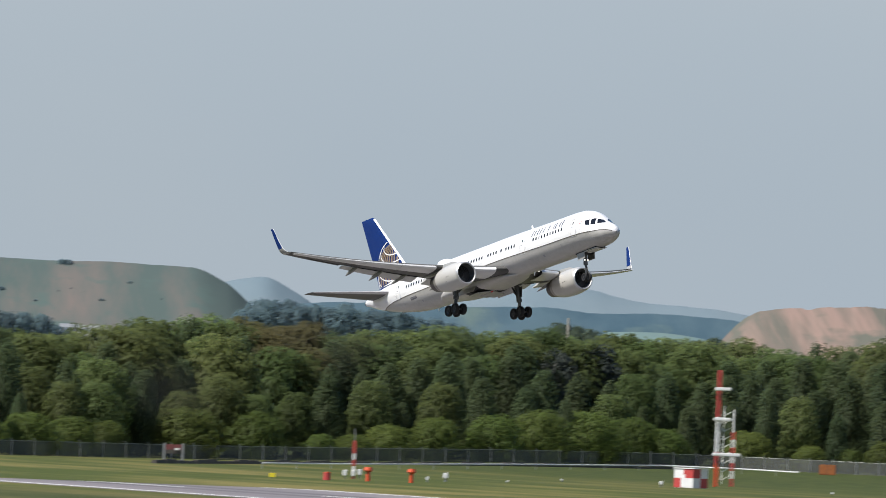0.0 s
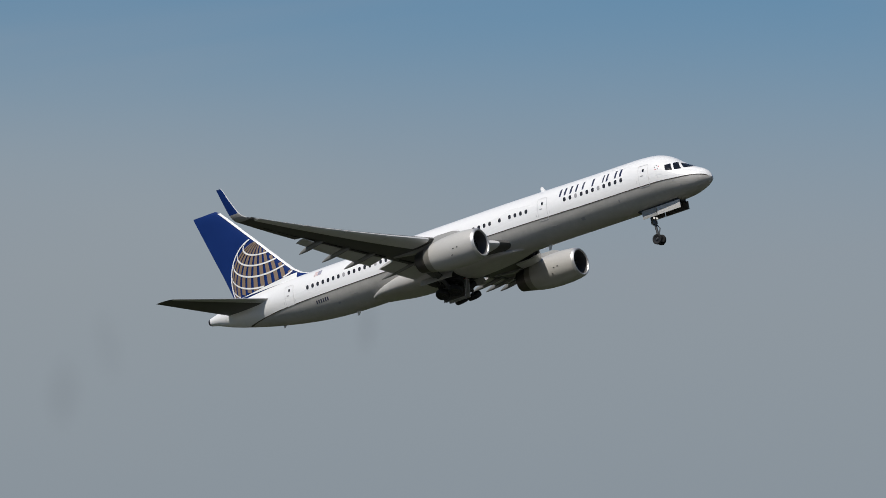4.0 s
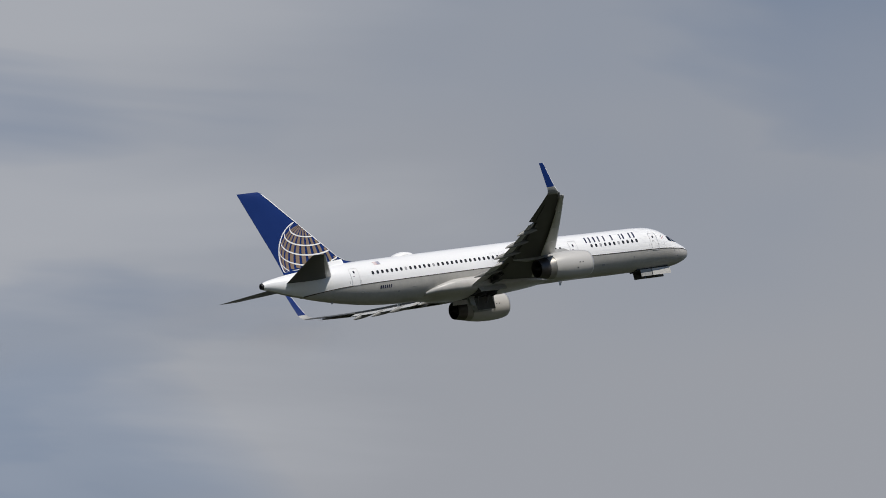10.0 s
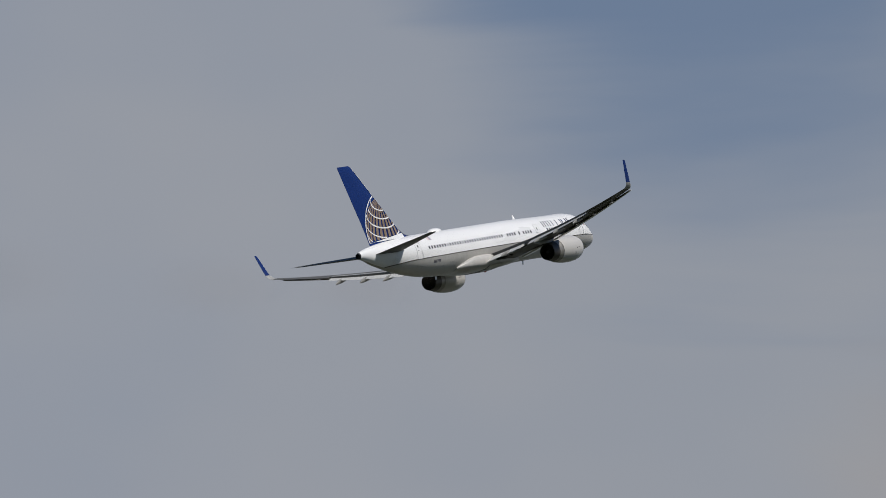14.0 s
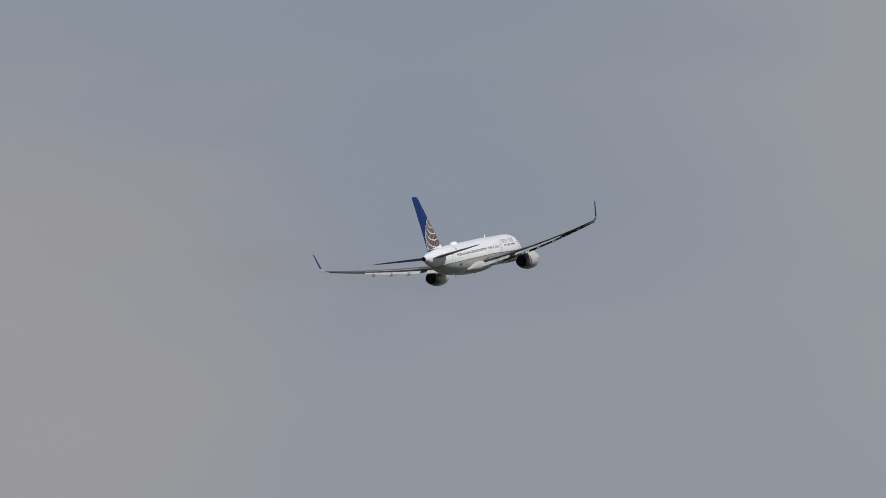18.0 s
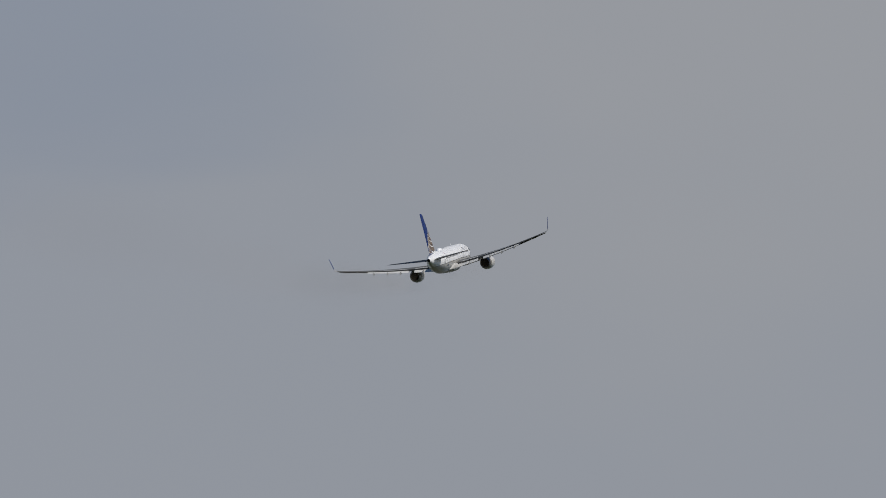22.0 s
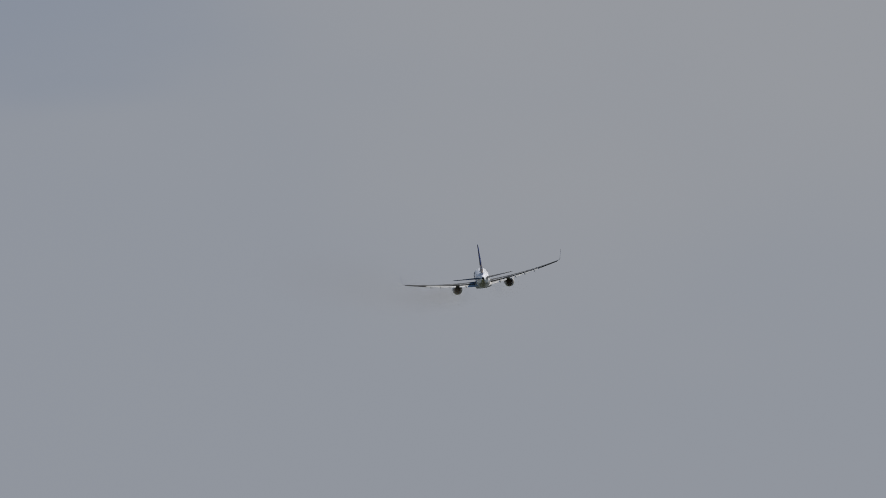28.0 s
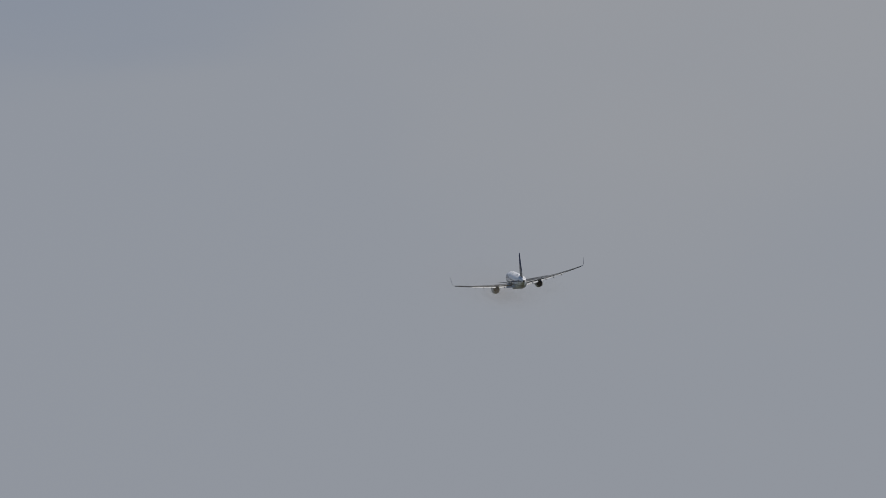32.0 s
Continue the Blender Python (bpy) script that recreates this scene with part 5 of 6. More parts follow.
def build_gear(plane):
    moving = {}
    for side, key in ((-1, "right"), (1, "left")):
        hinge = (-23.85, side * 3.35, -1.28)
        bm = bmesh.new()
        tube(bm, (0, 0, 0.1), (0, side * 0.22, -1.7), 0.27, 0.23, 14)
        tube(bm, (0, side * 0.22, -1.7), (0, side * 0.33, -2.86), 0.15, 0.15, 12)
        tube(bm, (0, side * 0.2, -1.5), (0, side * 0.24, -1.78), 0.29, 0.27, 14)
        leg = part("main_landing_gear", bm, gear_metal, plane, "metal main landing gear leg with a four-wheel bogie")
        rods = [("actuator", (0.12, side * 0.02, -0.3), (0.30, side * 0.2, -1.6), 0.05), ("drag_strut", (0.05, side * 0.1, -0.5), (0.9, -side * 0.1, 0.1), 0.07),
                ("drag_strut", (0, side * 0.15, -1.25), (-0.95, 0, -0.05), 0.08), ("torque_link", (-0.16, side * 0.24, -1.75), (-0.42, side * 0.28, -2.25), 0.05),
                ("torque_link", (-0.42, side * 0.28, -2.25), (-0.12, side * 0.32, -2.75), 0.05), ("bogie_beam", (-0.72, side * 0.33, -2.86), (0.72, side * 0.33, -2.86), 0.10),
                ("axle", (-0.57, side * 0.33 - 0.5, -2.86), (-0.57, side * 0.33 + 0.5, -2.86), 0.07), ("axle", (0.57, side * 0.33 - 0.5, -2.86), (0.57, side * 0.33 + 0.5, -2.86), 0.07)]
        for name, a, b, r in rods:
            bm = bmesh.new()
            tube(bm, a, b, r, r, 10)
            part(name, bm, gear_metal, leg)
        for x in (-0.60, 0.60):
            for dy in (-0.43, 0.43):
                tyre("wheel", leg, (x, side * 0.33 + dy, -2.86), 0.55, 0.40)
        moving[key + "_gear"] = (leg, hinge)
        # side stay, folding against the leg
        bm = bmesh.new()
        tube(bm, (0, 0, 0), (0, -side * 1.23, 1.15), 0.10)
        stay = part("side_stay", bm, gear_metal, leg)
        moving[key + "_stay"] = (stay, (0, side * 0.18, -1.3))
        # leg door moves with the leg
        bm = bmesh.new()
        box(bm, -0.4, 0.4, side * 0.40, side * 0.45, -1.3, -0.25, Matrix.Rotation(radians(-side * 6), 4, "X"))
        part("leg_door", bm, wing_paint, leg, smooth=False)
        # body door, hinged near the centre line
        bm = bmesh.new()
        rings = []
        for k in range(7):
            y = 1.35 * k / 6
            z = 0.10 * (k / 6) ** 2
            x0, x1 = -1.35 + 0.10 * k * (k > 3), 1.35 - 0.04 * k
            rings.append([(x0, side * y, z), (x1, side * y, z), (x1, side * y, z + 0.07), (x0, side * y, z + 0.07)])
        loft(bm, rings, cap_start=True, cap_end=True)
        door = part("gear_door", bm, flap_paint, plane, "grey belly gear door")
        moving[key + "_door"] = (door, (-24.10, side * 0.14, -2.33))
        bm = bmesh.new()
        box(bm, -0.5, -0.42, min(side * 0.2, side * 1.1), max(side * 0.2, side * 1.1), 0.10, 0.16)
        part("door_rib", bm, zinc, door, smooth=False)
        bm = bmesh.new()
        tube(bm, (0.3, side * 0.75, 0.1), (0.5, side * 0.15, 0.62), 0.06)
        part("door_strut", bm, gear_metal, door, "metal door actuator")
        bm = bmesh.new()
        tube(bm, (-0.6, side * 0.75, 0.1), (-0.75, side * 0.15, 0.62), 0.05)
        part("door_strut", bm, gear_metal, door, "metal door actuator")
        bm = bmesh.new()
        loft(bm, [[(-0.88, side * 1.35 * k / 6, 0.10 * (k / 6) ** 2 + 0.075), (1.12, side * 1.35 * k / 6, 0.10 * (k / 6) ** 2 + 0.075), (1.10, side * 1.35 * k / 6, 0.10 * (k / 6) ** 2 + 0.10), (-0.85, side * 1.35 * k / 6, 0.10 * (k / 6) ** 2 + 0.10)] for k in (0.3, 2, 4, 5.85)], cap_start=True, cap_end=True)
        part("door_lining", bm, zinc, door, "dark primer lining")
        # near-black plate on the closed fairing, painted as the wheel bay's inner shade
        bm = bmesh.new()
        angles = [radians(-87 + 8.5 * k) for k in range(8)]
        at = lambda s, a, off: fair_at(s, a if side > 0 else math.pi - a, off)
        loft(bm, [[at(s, a, 0.018) for a in angles] + [at(s, a, -0.12) for a in angles[::-1]] for s in (22.7, 23.4, 24.1, 24.8, 25.5)], cap_start=True, cap_end=True)
        part("gear_bay_shade", bm, bay_dark, plane, "dark plate painted for the shade inside the wheel bay", smooth=False)
        # side door that closes the bay's outer half, hinged at its upper edge
        top = at(24.1, radians(-26), 0.03)
        bm = bmesh.new()
        edge = [radians(-54 + 7 * k) for k in range(5)]
        loft(bm, [[at(s, a, 0.03) - top for a in edge] + [at(s, a, 0.075) - top for a in edge[::-1]] for s in (22.65, 23.4, 24.1, 24.8, 25.55)], cap_start=True, cap_end=True)
        flank = part("side_gear_door", bm, grey_paint, plane, "grey side door of the wheel bay")
        moving[key + "_flank"] = (flank, tuple(top))
    hinge = (-5.75, 0, -1.28)
    bm = bmesh.new()
    tube(bm, (0, 0, 0.1), (0.05, 0, -1.75), 0.17, 0.15, 12)
    tube(bm, (0.05, 0, -1.75), (0.06, 0, -3.0), 0.10, 0.10, 12)
    tube(bm, (0.05, 0, -1.0), (1.0, 0, 0.0), 0.06)
    tube(bm, (0.12, 0, -1.8), (0.36, 0, -2.2), 0.04)
    tube(bm, (0.36, 0, -2.2), (0.1, 0, -2.8), 0.04)
    tube(bm, (0.06, -0.38, -3.0), (0.06, 0.38, -3.0), 0.06)
    tube(bm, (0.10, -0.2, -1.35), (0.10, 0.2, -1.35), 0.11)
    tube(bm, (0.04, 0, -1.55), (0.05, 0, -1.80), 0.22, 0.20, 12)
    tube(bm, (-0.16, 0, -1.2), (-0.2, 0, -1.7), 0.07)
    tube(bm, (0.02, -0.16, -0.5), (0.04, -0.16, -1.5), 0.04)
    tube(bm, (0.02, 0.16, -0.5), (0.04, 0.16, -1.5), 0.04)
    leg = part("nose_landing_gear", bm, gear_metal, plane, "metal nose landing gear leg with twin wheels")
    for y in (-0.26, 0.26):
        tyre("wheel", leg, (0.06, y, -3.0), 0.40, 0.24)
    for y in (-0.17, 0.17):
        bm = bmesh.new()
        bmesh.ops.create_uvsphere(bm, u_segments=10, v_segments=6, radius=0.08, matrix=Matrix.Translation((0.2, y, -1.35)))
        part("taxi_light", bm, lamp_glow, leg)
    moving["nose_gear"] = (leg, hinge)
    for side, key in ((-1, "nose_right"), (1, "nose_left")):
        for x0, x1, k2, lab in ((0.22, 2.30, "_front", "long pale nose gear door"), (-1.10, 0.16, "_rear", "short grey nose gear door")):
            bm = bmesh.new()
            rings = []
            for k in range(5):
                y = 0.62 * k / 4
                rings.append([(x0, -side * y, -0.03 * k / 4), (x1, -side * y, -0.03 * k / 4), (x1, -side * y, -0.03 * k / 4 + 0.05), (x0, -side * y, -0.03 * k / 4 + 0.05)])
            loft(bm, rings, cap_start=True, cap_end=True)
            door = part("nose_gear_door", bm, cowl_paint if k2 == "_front" else flap_paint, plane, lab)
            bm = bmesh.new()
            box(bm, x0 + 0.02, x1 - 0.02, min(-side * 0.02, -side * 0.60), max(-side * 0.02, -side * 0.60), 0.045, 0.07)
            part("door_lining", bm, zinc, door, smooth=False)
            moving[key + k2] = (door, (-5.05, side * 0.60, -1.98))
    # near-black block under the nose for the shade inside its wheel bay
    bm = bmesh.new()
    box(bm, -6.5, -2.9, -0.55, 0.55, -2.00, -1.7)
    part("nose_bay_shade", bm, bay_dark, plane, "dark block painted for the shade inside the nose wheel bay", smooth=False)
    return moving


def build_plane():
    plane = new("airliner")
    tagged(plane, "white and grey twin-engine airliner with blue tail climbing", "airplane", kind="thing")
    build_fuselage(plane)
    build_fin(plane)
    build_wings(plane)
    return plane, build_gear(plane)


airliner, GEAR = build_plane()

# ---- the wood behind the fence ----
bark = material("bark", (0.10, 0.08, 0.06), 0.9, grain=((2, 0.3, (1, 1, 0.2)),))
LEAF = {
    "oak": material("oak_leaves", (0.116, 0.154, 0.056), 0.6, vary=0.14, random_tint=0.55, translucent=0.66, spec=0.2, gaps=0.34),
    "birch": material("birch_leaves", (0.094, 0.130, 0.062), 0.6, vary=0.14, random_tint=0.30, translucent=0.66, spec=0.2, gaps=0.34),
    "shrub": material("shrub_leaves", (0.114, 0.156, 0.042), 0.6, vary=0.14, random_tint=0.40, translucent=0.62, spec=0.2, gaps=0.34),
    "conifer": material("fir_needles", (0.026, 0.036, 0.026), 0.6, vary=0.2, random_tint=0.3, translucent=0.15, spec=0.2),
    # leaves of the far trees, paler and bluer: distance haze put into the colour
    "far": material("hazed_green_leaves", (0.098, 0.132, 0.090), 0.7, vary=0.12, random_tint=0.3, translucent=0.55, spec=0.1, gaps=0.40),
    "blue": material("hazed_blue_leaves", (0.138, 0.204, 0.226), 0.8, vary=0.10, random_tint=0.2, translucent=0.55, spec=0.1, gaps=0.42),
    "copper": material("young_leaves", (0.120, 0.112, 0.048), 0.6, vary=0.14, random_tint=0.3, translucent=0.55, spec=0.2, gaps=0.34),
    "holly": material("holly_leaves", (0.036, 0.044, 0.036), 0.5, vary=0.2, random_tint=0.3, translucent=0.25, spec=0.2)}


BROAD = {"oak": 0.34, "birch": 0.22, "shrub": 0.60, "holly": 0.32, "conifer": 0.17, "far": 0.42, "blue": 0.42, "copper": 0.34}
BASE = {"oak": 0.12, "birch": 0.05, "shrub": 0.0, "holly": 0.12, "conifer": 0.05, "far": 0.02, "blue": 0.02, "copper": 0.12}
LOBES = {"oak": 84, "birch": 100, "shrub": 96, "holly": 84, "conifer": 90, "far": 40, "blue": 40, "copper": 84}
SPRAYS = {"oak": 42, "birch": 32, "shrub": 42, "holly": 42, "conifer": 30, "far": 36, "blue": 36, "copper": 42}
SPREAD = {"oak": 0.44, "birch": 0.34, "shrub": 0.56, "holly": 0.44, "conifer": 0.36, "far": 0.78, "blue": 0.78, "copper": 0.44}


def tree_meshes(kind, seed):
    """The trunk and the crown of a tree, both as meshes; height 20 m as built. The crown is made of clumps of leaf sprays."""
    rnd = random.Random(seed)
    H = 20.0
    broad, base = BROAD[kind], BASE[kind]
    slim = kind in ("birch", "conifer")
    shift = Vector((seed * 3.7, seed * 1.3, 0))

    def crown(a, u):
        k = math.sqrt(max(1 - ((u - 0.40) / 0.62) ** 2, 0.0)) if not slim else max(1 - u, 0.0) ** (0.42 if kind == "birch" else 0.62) * min(1, u * 6 + 0.35)
        k = max(k, 0.04)
        z = (base + (0.97 - base) * u) * H
        v = Vector((math.cos(a) * broad * H * k, math.sin(a) * broad * H * k, z))
        lump = 0.30 * noise.noise(v * 0.16 + shift) + 0.16 * noise.noise(v * 0.42 + shift)
        q = broad * H * k * (0.84 + lump)
        return Vector((q * math.cos(a), q * math.sin(a), z + 0.9 * noise.noise(v * 0.3 - shift)))

    bm = bmesh.new()
    tube(bm, (0, 0, -0.6), (rnd.uniform(-.3, .3), rnd.uniform(-.3, .3), H * 0.55), H * 0.018, H * 0.009, 8)
    tube(bm, (0, 0, H * 0.5), (rnd.uniform(-.4, .4), rnd.uniform(-.4, .4), H * 0.88), H * 0.009, H * 0.003, 6)
    for i in range(10):
        c = crown(rnd.uniform(0, math.tau), rnd.uniform(0.2, 0.8)) * 0.85
        tube(bm, (0, 0, c.z * 0.7), c, H * 0.006, H * 0.002, 5)
    me_t = bpy.data.meshes.new("trunk")
    bm.to_mesh(me_t)
    bm.free()
    me_t.materials.append(bark)
    verts, faces, normals = [], [], []
    middle = Vector((0, 0, (base + 0.38 * (1 - base)) * H))
    tall = 0.5 if slim else 1.0
    out = lambda p: Vector((p.x, p.y, (p.z - middle.z) * tall)).normalized()
    # the dense inside of the crown
    rows, spokes = 14, 16
    for i in range(rows):
        for j in range(spokes):
            p = crown(j * math.tau / spokes, i / (rows - 1))
            p = Vector((p.x * 0.70, p.y * 0.70, p.z - 0.06 * H * i / rows))
            verts.append(p)
            normals.append(out(p + Vector((0, 0, 0.01))))
    for i in range(rows - 1):
        for j in range(spokes):
            m = (j + 1) % spokes
            faces.append((i * spokes + j, i * spokes + m, (i + 1) * spokes + m, (i + 1) * spokes + j))
    faces += [list(range(spokes))[::-1], list(range((rows - 1) * spokes, rows * spokes))]
    # clumps of foliage that swell out of it, each covered with leaf sprays
    g = 0.0
    for n in range(LOBES[kind]):
        g = (g + 0.381966) % 1.0
        a, u = g * math.tau + rnd.uniform(-0.25, 0.25), ((n + rnd.random()) / LOBES[kind]) ** (0.85 if not slim else 1.15)
        c = crown(a, u)
        o = out(c)
        r = rnd.uniform(0.062, 0.102) * H * (0.7 if slim else 1.0) * (1.5 if kind in ("far", "blue", "shrub") else 1.0)
        c = c - o * r * 0.60
        for _ in range(SPRAYS[kind]):
            d = Vector((rnd.gauss(0, 1), rnd.gauss(0, 1), rnd.gauss(0, 1))).normalized()
            if d.dot(o) < -0.25:
                d = -d
            p = c + Vector((d.x, d.y, d.z * (1.5 if kind == "birch" else 0.8))) * r * rnd.uniform(0.72, 1.08)
            s = rnd.uniform(0.72, 1.24) * SPREAD[kind]
            lit = (d * 0.62 + o * 0.55 + Vector((0, 0, 0.12))).normalized()
            nrm = (lit + Vector((rnd.uniform(-.5, .5), rnd.uniform(-.5, .5), rnd.uniform(-.4, .4)))).normalized()
            if nrm.dot(lit) < 0.3:
                nrm = lit
            t = nrm.orthogonal().normalized()
            t.rotate(Matrix.Rotation(rnd.uniform(0, math.tau), 3, nrm))
            b = nrm.cross(t)
            i = len(verts)
            verts += [p + t * s, p + b * s * 0.66 - nrm * 0.05, p - t * s * 0.9, p - b * s * 0.66 - nrm * 0.05]
            bend = (lit * 0.8 + nrm * 0.2).normalized()
            normals += [bend] * 4
            faces.append((i, i + 1, i + 2, i + 3))
    me_c = bpy.data.meshes.new("crown")
    me_c.from_pydata(verts, [], faces)
    for f in me_c.polygons:
        f.use_smooth = True
    me_c.normals_split_custom_set_from_vertices([tuple(n) for n in normals])
    me_c.materials.append(LEAF[kind])
    return me_t, me_c


TREE_NAMES = {"oak": ("broadleaf_tree", "full green broadleaf tree in the wood"), "birch": ("birch_tree", "slender dark green birch in the wood"),
              "conifer": ("fir_tree", "dark pointed fir standing above the wood"), "far": ("far_tree", "hazy green tree on the rise behind the wood"), "blue": ("distant_tree", "hazy blue-green distant tree below the hill"), "shrub": ("hawthorn_bush", "bright green rounded bush before the wood"), "holly": ("holly_tree", "dark green dense tree in the wood"), "copper": ("copper_tree", "olive-brown young-leaved tree in the wood")}
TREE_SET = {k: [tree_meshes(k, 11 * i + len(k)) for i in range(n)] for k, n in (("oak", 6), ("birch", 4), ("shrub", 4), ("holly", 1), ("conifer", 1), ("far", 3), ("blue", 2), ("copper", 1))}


def plant(kind, b, d, height, rnd, wide=1.0, base=0.0):
    me_t, me_c = TREE_SET[kind][rnd.randrange(len(TREE_SET[kind]))]
    name, label = TREE_NAMES[kind]
    tree = new(name)
    p = at_bearing(b, d, base)
    k = height / 20.0
    tree.matrix_basis = Matrix.LocRotScale(p, Euler((0, 0, rnd.uniform(0, math.tau))), (k * wide, k * wide, k))
    tagged(tree, label, "bush" if kind == "shrub" else "tree", group="trees of the wood" if kind != "shrub" else "bushes along the fence", kind="thing")
    for nm, me in (("trunk", me_t), ("crown", me_c)):
        ob = new(nm, me)
        ob.parent = tree


SKYLINE = [(44.0, 0.0215), (45.4, 0.0224), (46.0, 0.0200), (47.05, 0.0196), (47.4, 0.0229), (47.83, 0.0220), (48.14, 0.0184), (48.42, 0.0221), (48.8, 0.0201), (49.05, 0.0209), (49.45, 0.0200), (49.7, 0.0168), (50.6, 0.0160), (51.8, 0.0166),
           (52.6, 0.0155), (54.1, 0.0150), (54.8, 0.0143), (55.7, 0.0136), (57.4, 0.0139), (58.9, 0.0130), (59.8, 0.0142), (60.5, 0.0160), (61.2, 0.0138), (61.5, 0.0127), (61.95, 0.0123), (62.4, 0.0130), (64.5, 0.0130)]


BUSHES = [(63.6, 7, 1.2), (63.0, 8, 1.1), (62.5, 7, 1.2), (62.07, 7.4, 1.2), (61.7, 7, 1.1), (61.38, 6.4, 1.0), (60.66, 9.2, 1.05), (60.09, 9.0, 1.15), (59.5, 5.0, 1.1), (59.2, 5.0, 1.1),
          (58.9, 7.0, 1.15), (58.5, 8.4, 1.1), (57.98, 9.2, 1.0), (57.57, 10.4, 1.0), (57.15, 10.6, 1.05), (56.77, 9.6, 1.0), (56.48, 7.6, 1.0), (55.75, 7.8, 1.0), (55.2, 5.4, 1.0), (54.85, 5.0, 1.0),
          (54.55, 7.0, 1.0), (54.15, 9.2, 1.05), (53.75, 9.6, 1.1), (53.3, 9.2, 1.0), (52.9, 9.4, 1.1), (52.45, 9.8, 1.1), (51.9, 8.5, 1.1), (51.4, 9.0, 1.1), (50.9, 8.5, 1.1), (50.3, 9.0, 1.1), (49.7, 8.5, 1.1), (49.1, 9.0, 1.1)]


def build_wood():
    rnd = random.Random(5)
    for row, (back, step, lo, hi) in enumerate(((100, 0.34, 0.90, 1.00), (84, 0.32, 0.86, 1.03), (66, 0.30, 0.76, 0.95), (44, 0.27, 0.60, 0.82), (26, 0.34, 0.42, 0.62))):
        b = 64.6 - 0.1 * row
        while b > 44.2:
            d = fence_distance(b) + back + rnd.uniform(-10, 10)
            h = (9.1 + table(SKYLINE, b)[0] * d) * rnd.uniform(lo, hi)
            kind = rnd.choice(("oak", "oak", "oak", "birch") if row < 2 else ("oak", "birch", "oak") if row == 2 else ("birch", "birch", "birch", "oak") if row == 3 else ("birch", "oak", "birch"))
            if b < 56.2 and row > 1 and rnd.random() < 0.6:
                kind = "birch"
            if row == 2 and (abs(b - 57.3) < 0.18 or abs(b - 50.0) < 0.25 or abs(b - 53.6) < 0.15):
                kind = "holly"
            if row < 3 and (abs(b - 59.95) < 0.3 or abs(b - 52.6) < 0.12):
                kind = "copper"
            plant(kind, b, d, h, rnd, rnd.uniform(0.95, 1.3) if row < 2 or kind == "birch" else rnd.uniform(0.9, 1.25))
            b -= step * rnd.uniform(0.75, 1.25)
    # bushes along the fence: bearing, height, width
    for b, h, wide in BUSHES:
        plant("shrub", b, fence_distance(b) + 11 + rnd.uniform(-2, 4), h, rnd, wide * rnd.uniform(1.0, 1.35))
    b = 64.6
    while b > 48.5:
        if not any(abs(b - q[0]) < 0.35 for q in BUSHES):
            plant(rnd.choice(("birch", "oak")), b, fence_distance(b) + 17 + rnd.uniform(-3, 5), rnd.uniform(5.5, 9.5), rnd, rnd.uniform(1.2, 1.6))
        b -= 0.21 * rnd.uniform(0.7, 1.3)
    for kind, b, tan, wide in (("conifer", 49.86, 0.0203, 1.0), ("holly", 53.93, 0.0178, 0.7), ("conifer", 50.3, 0.0165, 1.2)):
        d = fence_distance(b) + 96
        plant(kind, b, d, 9.1 + tan * d - ground_z(*at_bearing(b, d).xy), rnd, wide)


build_wood()

# ---- the distance ----
def ridge(name, label, mat, rows, d0, d1, rough=0.06, seed=0, step=0.03, fine=1.0):
    """A hill as a body between two distances: rows of (bearing, height of its crest)."""
    rows = sorted(rows)
    bs = []
    b = rows[0][0]
    while b < rows[-1][0]:
        bs.append(b)
        b += step
    bs.append(rows[-1][0])
    prof = [(0.0, 0.0), (0.25, 0.45), (0.45, 0.85), (0.55, 1.0), (0.7, 0.97), (1.0, 0.0)]
    verts, faces = [], []
    for b in bs:
        h = table(rows, b)[0]
        for u, k in prof:
            d = d0 + (d1 - d0) * u
            x, y = -d * math.sin(radians(b)), d * math.cos(radians(b))
            nz = noise.fractal(Vector((x * 0.02 * fine, y * 0.02 * fine, seed)), 1.0, 2.0, 4)
            verts.append((x, y, max(h * k * (1 + rough * nz) if k else -2.0, -2.0)))
    n = len(prof)
    for i in range(len(bs) - 1):
        for j in range(n - 1):
            faces.append((i * n + j, i * n + j + 1, (i + 1) * n + j + 1, (i + 1) * n + j))
    me = bpy.data.meshes.new(name)
    me.from_pydata(verts, [], faces)
    bm = bmesh.new()
    bm.from_mesh(me)
    bmesh.ops.recalc_face_normals(bm, faces=bm.faces)
    for f in bm.faces:
        f.smooth = True
    bm.to_mesh(me)
    bm.free()
    me.materials.append(mat)
    return tagged(new(name, me), label, kind="structure")


